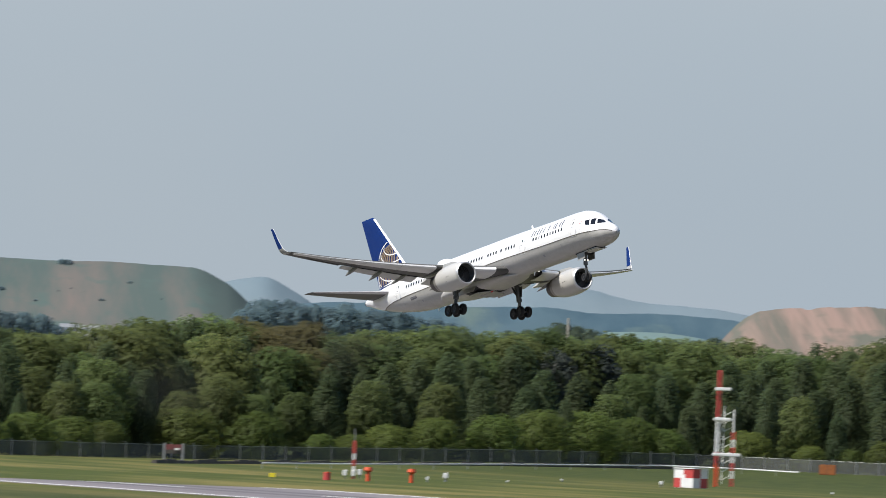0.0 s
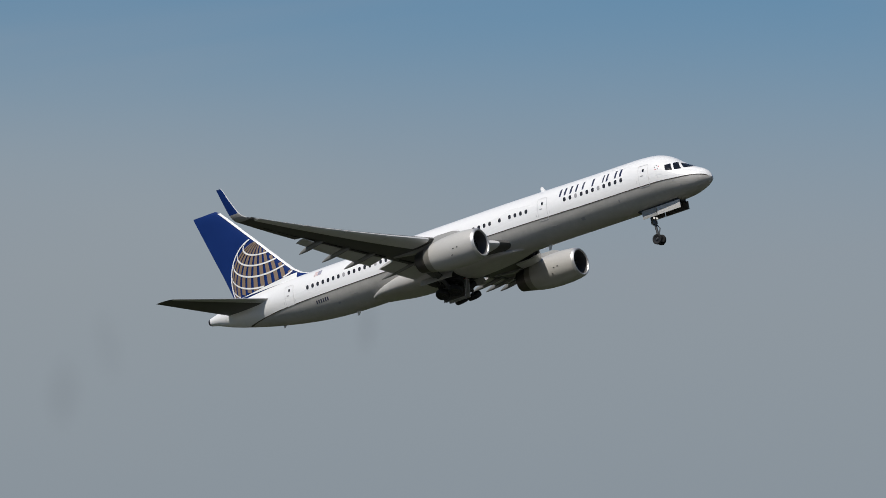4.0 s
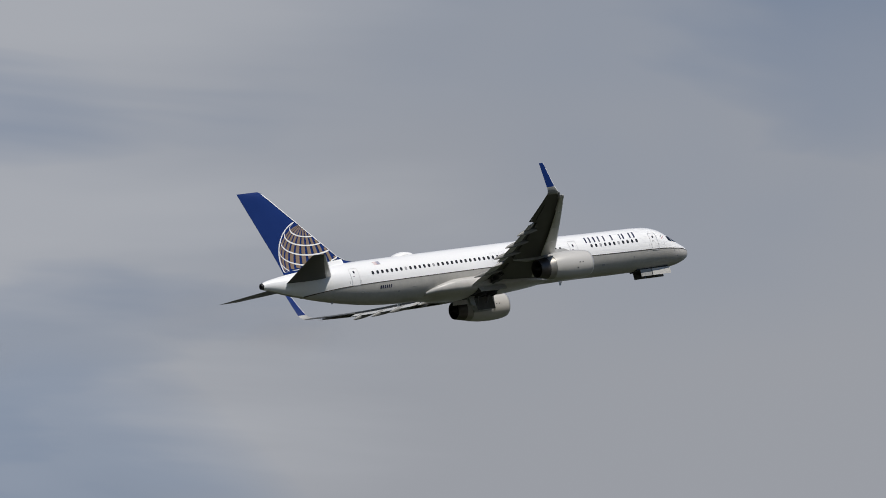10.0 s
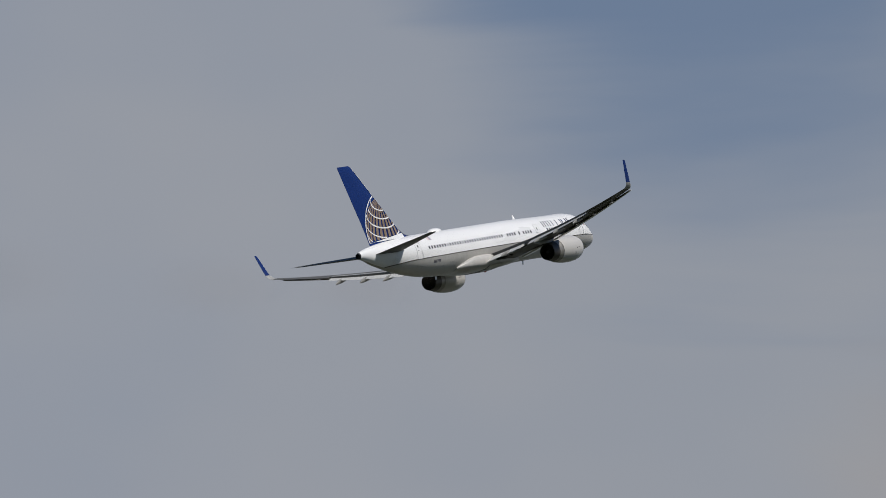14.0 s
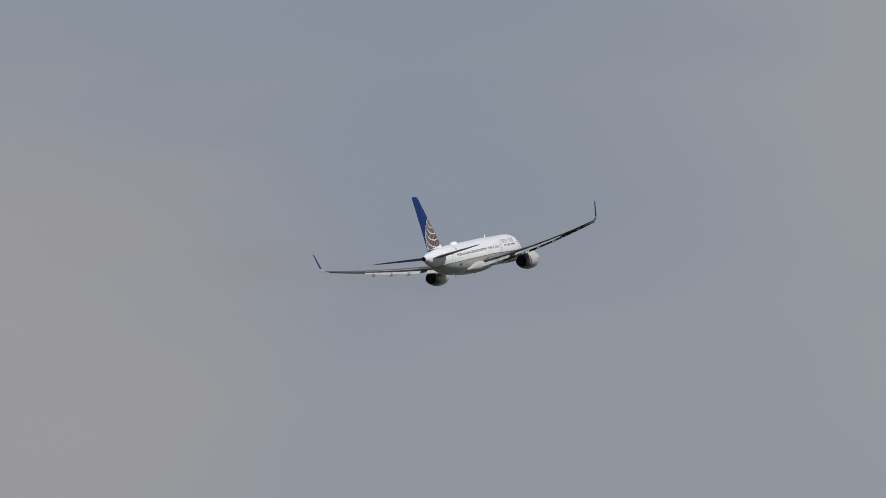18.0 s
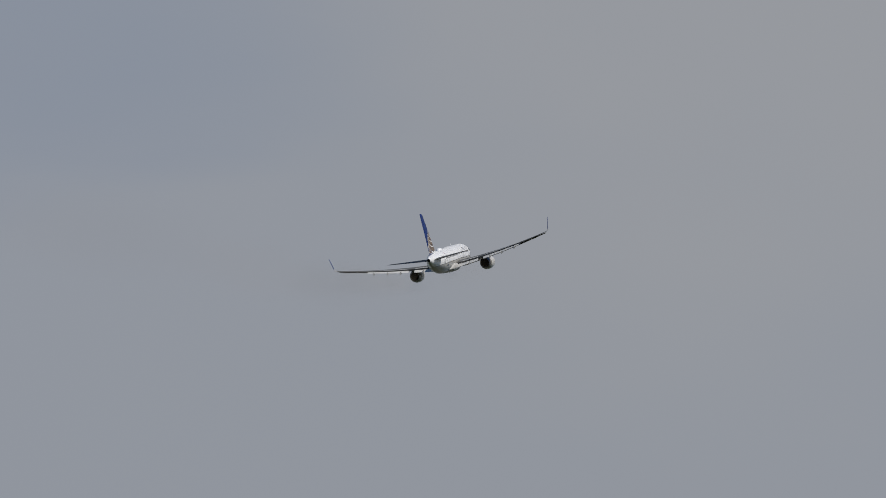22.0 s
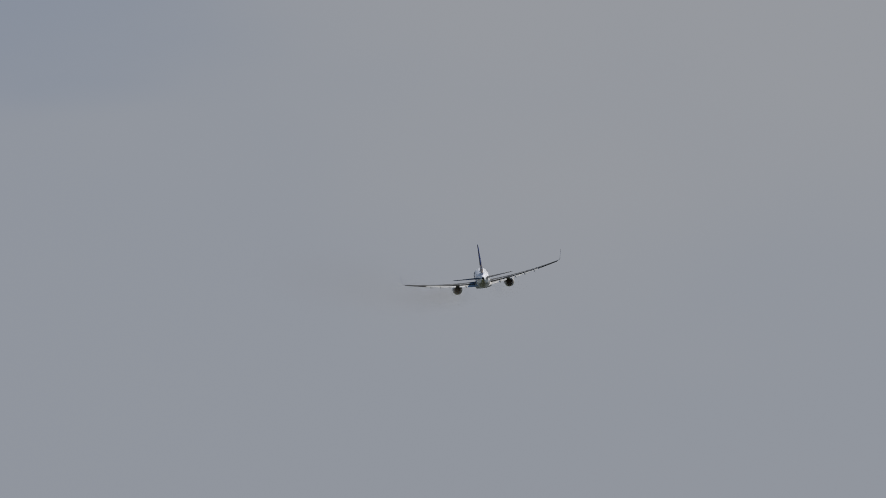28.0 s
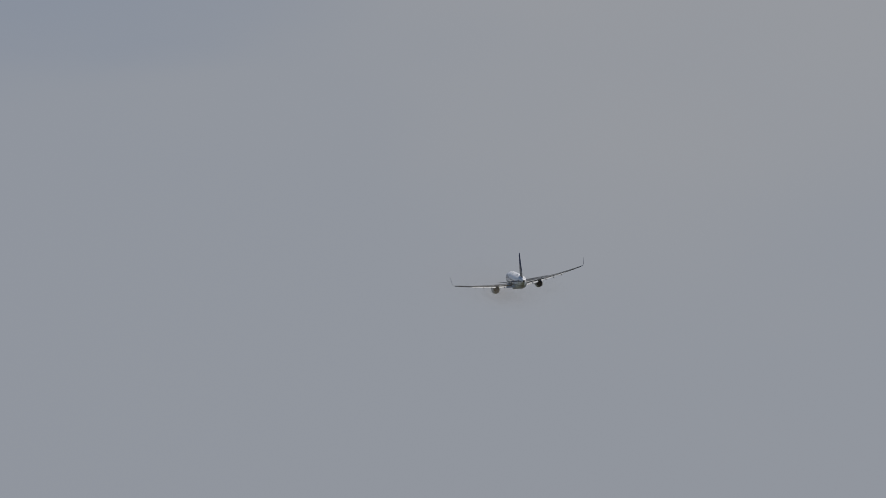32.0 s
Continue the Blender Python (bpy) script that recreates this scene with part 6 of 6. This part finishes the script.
def two_tone(name, a, c, scale, lo, hi, stretch=ONE, rough=0.9, lie=None, spots=None):
    m = bpy.data.materials.new(name)
    m.use_nodes = True
    nt = m.node_tree
    N, L = nt.nodes.new, nt.links.new
    b = nt.nodes["Principled BSDF"]
    b.inputs["Roughness"].default_value = rough
    b.inputs["Specular IOR Level"].default_value = 0.1
    mp = N("ShaderNodeMapping")
    mp.inputs["Scale"].default_value = stretch
    co = N("ShaderNodeTexCoord").outputs["Object"]
    if lie:
        for turn in ((0, 0, lie[0]), (0, lie[1], 0)):
            rot = N("ShaderNodeMapping")
            rot.inputs["Rotation"].default_value = [radians(v) for v in turn]
            L(co, rot.inputs[0])
            co = rot.outputs[0]
    L(co, mp.inputs[0])
    n = N("ShaderNodeTexNoise")
    n.inputs["Scale"].default_value = scale
    n.inputs["Detail"].default_value = 9
    n.inputs["Roughness"].default_value = 0.62
    L(mp.outputs[0], n.inputs["Vector"])
    r = N("ShaderNodeMapRange")
    r.inputs["From Min"].default_value, r.inputs["From Max"].default_value = lo, hi
    L(n.outputs["Fac"], r.inputs["Value"])
    mx = N("ShaderNodeMix")
    mx.data_type = "RGBA"
    mx.inputs[6].default_value, mx.inputs[7].default_value = (*a, 1), (*c, 1)
    L(r.outputs[0], mx.inputs[0])
    last = mx.outputs[2]
    if spots:
        n2 = N("ShaderNodeTexNoise")
        n2.inputs["Scale"].default_value = spots[0]
        n2.inputs["Detail"].default_value = 4
        L(N("ShaderNodeTexCoord").outputs["Object"], n2.inputs["Vector"])
        r2 = N("ShaderNodeMapRange")
        r2.inputs["From Min"].default_value, r2.inputs["From Max"].default_value = spots[1], spots[1] + spots[3]
        L(n2.outputs["Fac"], r2.inputs["Value"])
        m2 = N("ShaderNodeMix")
        m2.data_type = "RGBA"
        m2.inputs[7].default_value = (*spots[2], 1)
        L(r2.outputs[0], m2.inputs[0])
        L(last, m2.inputs[6])
        last = m2.outputs[2]
    L(last, b.inputs["Base Color"])
    return m


# heath and its bushes, their tones greyed to carry some haze
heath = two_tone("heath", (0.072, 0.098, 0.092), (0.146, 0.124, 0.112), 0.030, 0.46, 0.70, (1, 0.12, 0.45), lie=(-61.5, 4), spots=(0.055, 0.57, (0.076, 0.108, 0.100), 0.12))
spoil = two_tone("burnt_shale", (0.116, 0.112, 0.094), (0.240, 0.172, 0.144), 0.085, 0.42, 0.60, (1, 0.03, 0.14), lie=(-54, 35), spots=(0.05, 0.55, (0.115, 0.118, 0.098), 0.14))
# the blue haze of distance is painted into the next four colours
hazed_hill = two_tone("hazed_moor", (0.130, 0.178, 0.208), (0.152, 0.196, 0.222), 0.006, 0.4, 0.6)
hazed_wood = two_tone("hazed_woods", (0.044, 0.080, 0.106), (0.064, 0.104, 0.128), 0.030, 0.4, 0.6, (1, 0.3, 1), lie=(-58, 0), spots=(0.020, 0.56, (0.092, 0.132, 0.128), 0.10))
hazed_field = two_tone("hazed_field_tone", (0.118, 0.176, 0.172), (0.138, 0.190, 0.176), 0.004, 0.4, 0.6, (1, 0.3, 1), lie=(-58, 0))
hazed_green = two_tone("hazed_trees", (0.050, 0.085, 0.070), (0.080, 0.115, 0.090), 0.05, 0.35, 0.65)

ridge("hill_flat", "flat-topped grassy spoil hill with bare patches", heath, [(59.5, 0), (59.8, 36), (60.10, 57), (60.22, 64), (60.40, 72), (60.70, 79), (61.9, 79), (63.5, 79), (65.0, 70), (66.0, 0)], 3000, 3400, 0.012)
ridge("hill_cone", "distant conical hill coloured haze blue", hazed_hill, [(59.2, 30), (59.55, 74), (59.8, 87), (60.07, 95.5), (60.3, 93), (60.5, 88), (61.0, 60)], 4050, 4350, 0.01, 2)
ridge("hill_range", "long distant range coloured haze blue", hazed_hill, [(47.0, 40), (52.0, 60), (54.5, 78), (55.6, 90), (56.1, 97), (56.6, 98), (57.2, 106), (57.8, 110), (58.4, 104), (59.2, 90), (60.4, 60), (61.0, 30)], 4500, 4890, 0.015, 3)
ridge("woods_far", "hazy blue belt of distant woods", hazed_wood, [(55.3, 50), (55.7, 66), (56.1, 70), (56.6, 71), (57.1, 70), (57.6, 72), (58.4, 70), (59.3, 70), (60.0, 66), (60.6, 30)], 3420, 3640, 0.008, 4, 0.016, 4.0)
ridge("hill_field", "pale field before the distant woods, haze in its colour", hazed_field, [(55.8, 30), (56.0, 48), (56.2, 54), (56.6, 56), (57.0, 55.5), (57.15, 51), (57.3, 36)], 3000, 3380, 0.006, 5, 0.03, 0.6)
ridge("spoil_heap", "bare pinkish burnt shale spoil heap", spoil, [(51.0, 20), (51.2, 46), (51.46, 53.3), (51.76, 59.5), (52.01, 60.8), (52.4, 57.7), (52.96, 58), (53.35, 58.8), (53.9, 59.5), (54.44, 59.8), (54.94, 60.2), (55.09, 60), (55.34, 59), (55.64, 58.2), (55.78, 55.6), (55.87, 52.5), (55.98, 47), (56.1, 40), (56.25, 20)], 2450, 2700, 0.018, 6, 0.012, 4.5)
ridge("woods_left", "hazy blue-green trees below the flat hill", hazed_wood, [(61.65, 20), (61.78, 30), (61.95, 36), (62.2, 38), (62.6, 38), (63.2, 40), (64.5, 38), (65.0, 25)], 2600, 2740, 0.06, 12, 0.015, 2.0)
BELT = [(44.0, 44), (46.0, 46), (46.9, 47.5), (47.3, 44), (48.5, 40), (49.4, 39), (49.9, 41.6), (50.08, 42.6), (50.27, 43), (50.36, 45), (50.5, 46), (50.62, 44.4), (50.76, 42.4), (50.92, 43.1), (51.17, 45), (51.42, 45.4), (51.65, 46.2), (51.8, 45.6), (51.95, 42), (52.2, 36)]
ridge("woods_middle", "dark green wooded rise behind the wood", hazed_green, [(b, h - 6.0) for b, h in BELT], 1820, 1930, 0.02, 8, 0.02, 3.0)


HAZY = [(55.9, 37.0), (56.3, 36.5), (56.7, 36.0), (57.0, 37.0), (57.2, 38.5), (57.4, 39.5), (57.6, 38.0), (57.9, 36.2), (58.1, 36.0), (58.39, 38.0), (58.6, 40.2), (58.85, 42.3), (59.09, 43.8), (59.6, 43.6), (59.94, 44.4), (60.1, 43.8), (60.3, 42.5)]
ridge("woods_hazy", "hazy blue-green wooded rise behind the wood", hazed_green, [(b, h - 7.0) for b, h in HAZY], 1980, 2120, 0.02, 9, 0.02, 3.0)


def build_belt():
    rnd = random.Random(17)
    for kind_row in range(2):
        b = 52.1 - 0.06 * kind_row
        while b > 44.3:
            h = rnd.uniform(8.0, 10.5)
            d = 1868 + 14 * kind_row
            top = table(BELT, b)[0] + rnd.uniform(-1.2, 0.8)
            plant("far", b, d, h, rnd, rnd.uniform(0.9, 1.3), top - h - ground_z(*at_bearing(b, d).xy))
            b -= rnd.uniform(0.13, 0.24)
    b = 64.6
    while b > 61.72:
        h = rnd.uniform(9.0, 13.0)
        top = table([(61.7, 38), (61.95, 44), (62.2, 47), (62.6, 46), (63.2, 49), (64.6, 47)], b)[0] + rnd.uniform(-2.0, 1.0)
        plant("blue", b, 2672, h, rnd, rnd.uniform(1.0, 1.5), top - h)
        b -= rnd.uniform(0.10, 0.20)
    # woods in haze-tinted leaves that look over the wood, thinning out towards the field
    for row in range(2):
        b = 60.28 - 0.05 * row
        while b > 55.95:
            h = rnd.uniform(9.0, 13.0)
            top = table(HAZY, b)[0] + rnd.uniform(-2.2, 0.6) - 1.5 * (1 - row)
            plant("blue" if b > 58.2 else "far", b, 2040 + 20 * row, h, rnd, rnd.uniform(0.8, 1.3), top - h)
            b -= rnd.uniform(0.09, 0.17)
    # scattered bushes on the flat hill's slope: bearing and height above the plain
    for b, z in ((61.74, 64.5), (61.64, 62.9), (61.47, 66.5), (61.85, 63.2), (62.35, 63.0), (61.47, 59.2), (62.05, 57.8), (61.23, 68.7), (60.95, 61.0)):
        h = rnd.uniform(2.4, 3.4)
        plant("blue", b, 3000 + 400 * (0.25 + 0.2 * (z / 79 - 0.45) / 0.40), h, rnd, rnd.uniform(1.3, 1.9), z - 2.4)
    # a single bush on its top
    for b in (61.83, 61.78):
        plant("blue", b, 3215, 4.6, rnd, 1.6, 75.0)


build_belt()


def build_dead_tree():
    tree = new("dead_tree")
    tree.matrix_basis = facing(at_bearing(57.38, 1400))
    tagged(tree, "bare pale dead tree trunk rising from the wood", "tree", kind="thing")
    bm = bmesh.new()
    tube(bm, (0, 0, -0.5), (0.1, 0, 18.0), 0.55, 0.38, 9)
    tube(bm, (0.1, 0, 18.0), (0.2, 0, 30.2), 0.38, 0.22, 9)
    part("trunk", bm, pale_wood, tree, "pale weathered trunk")
    for z, dx, dz in ((22.0, 1.3, 1.6), (25.0, -1.1, 1.9), (27.2, 0.8, 1.5)):
        bm = bmesh.new()
        tube(bm, (0.15, 0, z), (0.15 + dx, 0.2, z + dz), 0.15, 0.06, 7)
        part("limb_stub", bm, pale_wood, tree)


pale_wood = material("bleached_wood", (0.36, 0.33, 0.28), 0.8, grain=((1.5, 0.25, (1, 1, 0.2)),))
build_dead_tree()


def build_farmstead():
    """Low pale buildings on the slope under the flat hill."""
    for b, d, w, h in ((61.76, 3122, 7.0, 4.8), (61.59, 3118, 10.5, 4.4)):
        barn = new("barn")
        x, y = -d * math.sin(radians(b)), d * math.cos(radians(b))
        barn.matrix_basis = facing(Vector((x, y, 41.6)))
        tagged(barn, "low white farm building with a pale roof below the hill", "building", group="farm buildings", kind="thing")
        bm = bmesh.new()
        box(bm, -w / 2, w / 2, -4, 4, -12, h * 0.72)
        part("wall", bm, mast_white, barn, smooth=False)
        bm = bmesh.new()
        loft(bm, [[(e, -4.4, h * 0.70), (e, 4.4, h * 0.70), (e, 0, h * 1.08)] for e in (-w / 2 - 0.3, w / 2 + 0.3)], cap_start=True, cap_end=True)
        part("roof", bm, fence_grey, barn, smooth=False)
        for k in range(3):
            bm = bmesh.new()
            e = -w * 0.3 + w * 0.3 * k
            box(bm, e - 0.5, e + 0.5, -4.04, -3.98, h * 0.3, h * 0.55)
            part("window", bm, glass_dark, barn, smooth=False)


build_farmstead()

# ---- exhaust haze and an insect ----
def haze_material(name, dense):
    m = bpy.data.materials.new(name)
    m.use_nodes = True
    nt = m.node_tree
    N, L = nt.nodes.new, nt.links.new
    b = nt.nodes["Principled BSDF"]
    b.inputs["Base Color"].default_value = (0.50, 0.44, 0.36, 1)
    b.inputs["Roughness"].default_value = 1.0
    b.inputs["Specular IOR Level"].default_value = 0.0
    uv = N("ShaderNodeUVMap")
    uv.uv_map = "soft"
    d = N("ShaderNodeVectorMath")
    d.operation = "DISTANCE"
    L(uv.outputs[0], d.inputs[0])
    d.inputs[1].default_value = (0.5, 0.5, 0)
    r = N("ShaderNodeMapRange")
    r.interpolation_type = "SMOOTHERSTEP"
    for k, v in (("From Min", 0.5), ("From Max", 0.0), ("To Min", 0.0), ("To Max", dense)):
        r.inputs[k].default_value = v
    L(d.outputs["Value"], r.inputs["Value"])
    tr = N("ShaderNodeBsdfTransparent")
    mx = N("ShaderNodeMixShader")
    L(r.outputs[0], mx.inputs[0])
    L(tr.outputs[0], mx.inputs[1])
    L(b.outputs[0], mx.inputs[2])
    L(mx.outputs[0], nt.nodes["Material Output"].inputs["Surface"])
    return m


haze, thin_haze = haze_material("exhaust_haze", 0.085), haze_material("thin_exhaust_haze", 0.048)
SMOKE = []
LAGS = {1: (0.15, 0.45, 0.9, 1.7, 2.8), -1: (0.3,)}


def build_smoke():
    """Soft veils of exhaust, larger and thinner the older they are."""
    rnd = random.Random(3)
    for side, lags in LAGS.items():
        for lag in lags:
            r = 2.6 + 2.9 * lag ** 0.85
            ln = r * (1.5 + 0.35 * lag) + 2.5
            bm = bmesh.new()
            uvl = bm.loops.layers.uv.new("soft")
            u, v = Vector((0.40, -0.917, rnd.uniform(-0.12, 0.12))) * ln, Vector((rnd.uniform(-0.15, 0.15), 0.1, 1)) * r
            f = bm.faces.new([bm.verts.new(u * i + v * j) for i, j in ((-1, -1), (1, -1), (1, 1), (-1, 1))])
            for lp, q in zip(f.loops, ((0, 0), (1, 0), (1, 1), (0, 1))):
                lp[uvl].uv = q
            me = bpy.data.meshes.new("exhaust_haze")
            bm.to_mesh(me)
            bm.free()
            me.materials.append(haze if side > 0 and lag < 1 else thin_haze)
            ob = tagged(new("exhaust_haze", me), "faint brown exhaust haze trailing behind the airliner", "smoke", group="exhaust haze behind the engines", kind="stuff")
            SMOKE.append((ob, side, lag))


build_smoke()
insect_brown = material("insect_brown", (0.02, 0.017, 0.014), 0.6, grain=((80, 0.3, ONE),))
insect_wing = material("insect_wing", (0.10, 0.09, 0.08), 0.3, grain=((60, 0.2, ONE),))
INSECT = [(0.0, -84.0, 12.0), (31.0, -84.5, 11.6), (31.3, -83.2, 11.4), (31.4, -79.96, 11.35), (31.5, -76.56, 11.44), (31.6, -73.14, 11.64), (31.7, -69.7, 11.9), (31.8, -66.3, 12.1), (32.0, -59.5, 12.6)]


def build_insect():
    ob = new("flying_insect")
    tagged(ob, "small dark brown insect flying close to the lens", "insect", kind="thing")
    for name, x, r, l in (("abdomen", -0.0050, 0.0062, 0.0075), ("thorax", 0.002, 0.0058, 0.0048), ("head", 0.0072, 0.0036, 0.0030)):
        bm = bmesh.new()
        bmesh.ops.create_uvsphere(bm, u_segments=12, v_segments=8, radius=1.0, matrix=Matrix.Translation((x, 0, 0)) @ Matrix.Diagonal((l, r, r, 1)))
        part(name, bm, insect_brown, ob)
    for side in (-1, 1):
        bm = bmesh.new()
        rings = []
        for k in range(6):
            u = k / 5
            w = 0.0032 * math.sin(math.pi * (0.15 + 0.8 * u))
            rings.append([(0.001 - 0.004 * u + w, side * (0.003 + 0.010 * u), 0.003 + 0.006 * u), (0.001 - 0.004 * u, side * (0.003 + 0.010 * u), 0.0034 + 0.006 * u), (0.001 - 0.004 * u - w, side * (0.003 + 0.010 * u), 0.003 + 0.006 * u), (0.001 - 0.004 * u, side * (0.003 + 0.010 * u), 0.0027 + 0.006 * u)])
        loft(bm, rings, cap_start=True, cap_end=True)
        part("wing", bm, insect_wing, ob)
    return ob


insect = build_insect()

# ---- what moves ----
def motions():
    walk(airliner, [(t, pose(x, y, z, a, b, c)) for t, x, y, z, a, b, c in FLIGHT])

    def keyed(key, rows, axis):
        ob, (x, y, z) = GEAR[key]
        walk(ob, [(t, pose(x, y, z, *(v * k for k in axis))) for t, v in rows])

    # main legs fold inwards, their doors swing down and up again
    keyed("right_gear", [(0, 0), (1.2, 0), (1.8, 3), (2.5, 18), (3.0, 32), (3.5, 48), (4.2, 70), (4.8, 82), (9.6, 82), (10.8, 92), (32, 92)], (1, 0, 0))
    keyed("left_gear", [(0, 0), (1.4, 0), (2.0, 3), (2.6, 15), (3.0, 27), (3.5, 44), (4.3, 68), (5.0, 82), (9.6, 82), (10.8, 92), (32, 92)], (-1, 0, 0))
    keyed("right_stay", [(0, 0), (1.8, 2), (3.0, 18), (3.5, 28), (4.8, 47), (32, 47)], (1, 0, 0))
    keyed("left_stay", [(0, 0), (2.0, 2), (3.0, 15), (3.5, 25), (5.0, 47), (32, 47)], (-1, 0, 0))
    for key, k in (("right_door", 1), ("left_door", -1)):
        keyed(key, [(0, 12), (0.4, 30), (1.0, 84), (1.4, 88), (10.9, 88), (11.3, 58), (11.7, 14), (11.9, 0), (32, 0)], (k, 0, 0))
    for key, k in (("right_flank", -1), ("left_flank", 1)):
        keyed(key, [(0, 96), (10.9, 96), (11.3, 64), (11.7, 16), (11.9, 0), (32, 0)], (k, 0, 0))
    keyed("nose_gear", [(0, 0), (1.0, 0), (3.5, 3), (5.5, 19), (6.0, 27), (7.0, 40), (7.5, 45), (8.0, 49.5), (8.5, 54), (9.0, 61.5), (9.5, 76), (10.0, 91), (32, 91)], (0, -1, 0))
    for side, k in (("nose_right", 1), ("nose_left", -1)):
        keyed(side + "_front", [(0, 8), (0.4, 30), (1.0, 80), (1.4, 88), (10.6, 88), (11.4, 70), (12.6, 35), (13.6, 0), (32, 0)], (-k, 0, 0))
        keyed(side + "_rear", [(0, 85), (10.6, 85), (11.4, 60), (12.6, 30), (13.6, 0), (32, 0)], (-k, 0, 0))

    # exhaust haze: each piece follows the engine's way some time later, and sinks a little
    way = [(t, pose(x, y, z, a, b, c)) for t, x, y, z, a, b, c in FLIGHT]

    def flown(t):
        if t <= 0:
            v = way[2][1].translation - way[0][1].translation
            return Matrix.Translation(v * t) @ way[0][1]
        i = min(int(t * 2), len(way) - 2)
        u = t * 2 - i
        return way[i][1].lerp(way[i + 1][1], u)
    for ob, side, lag in SMOKE:
        rows = []
        for k in range(33):
            m = flown(k - lag)
            p = m @ Vector((-22.5, side * 6.55, -2.0))
            rows.append((k, pose(p.x - 1.2 * lag, p.y + 3.8 * lag, p.z - 0.6 - 5.5 * (1 - math.exp(-lag / 0.8)))))
        walk(ob, rows)

    # an insect crosses close to the lens near the end
    def insect_at(bearing, up):
        d = Vector((-math.sin(radians(bearing)) * math.cos(radians(up)), math.cos(radians(bearing)) * math.cos(radians(up)), math.sin(radians(up))))
        q = Vector(EYE) + d * 8.0
        return pose(q.x, q.y, q.z, 12, 0, bearing + 180)
    walk(insect, [(t, insect_at(b, e)) for t, b, e in INSECT])


motions()
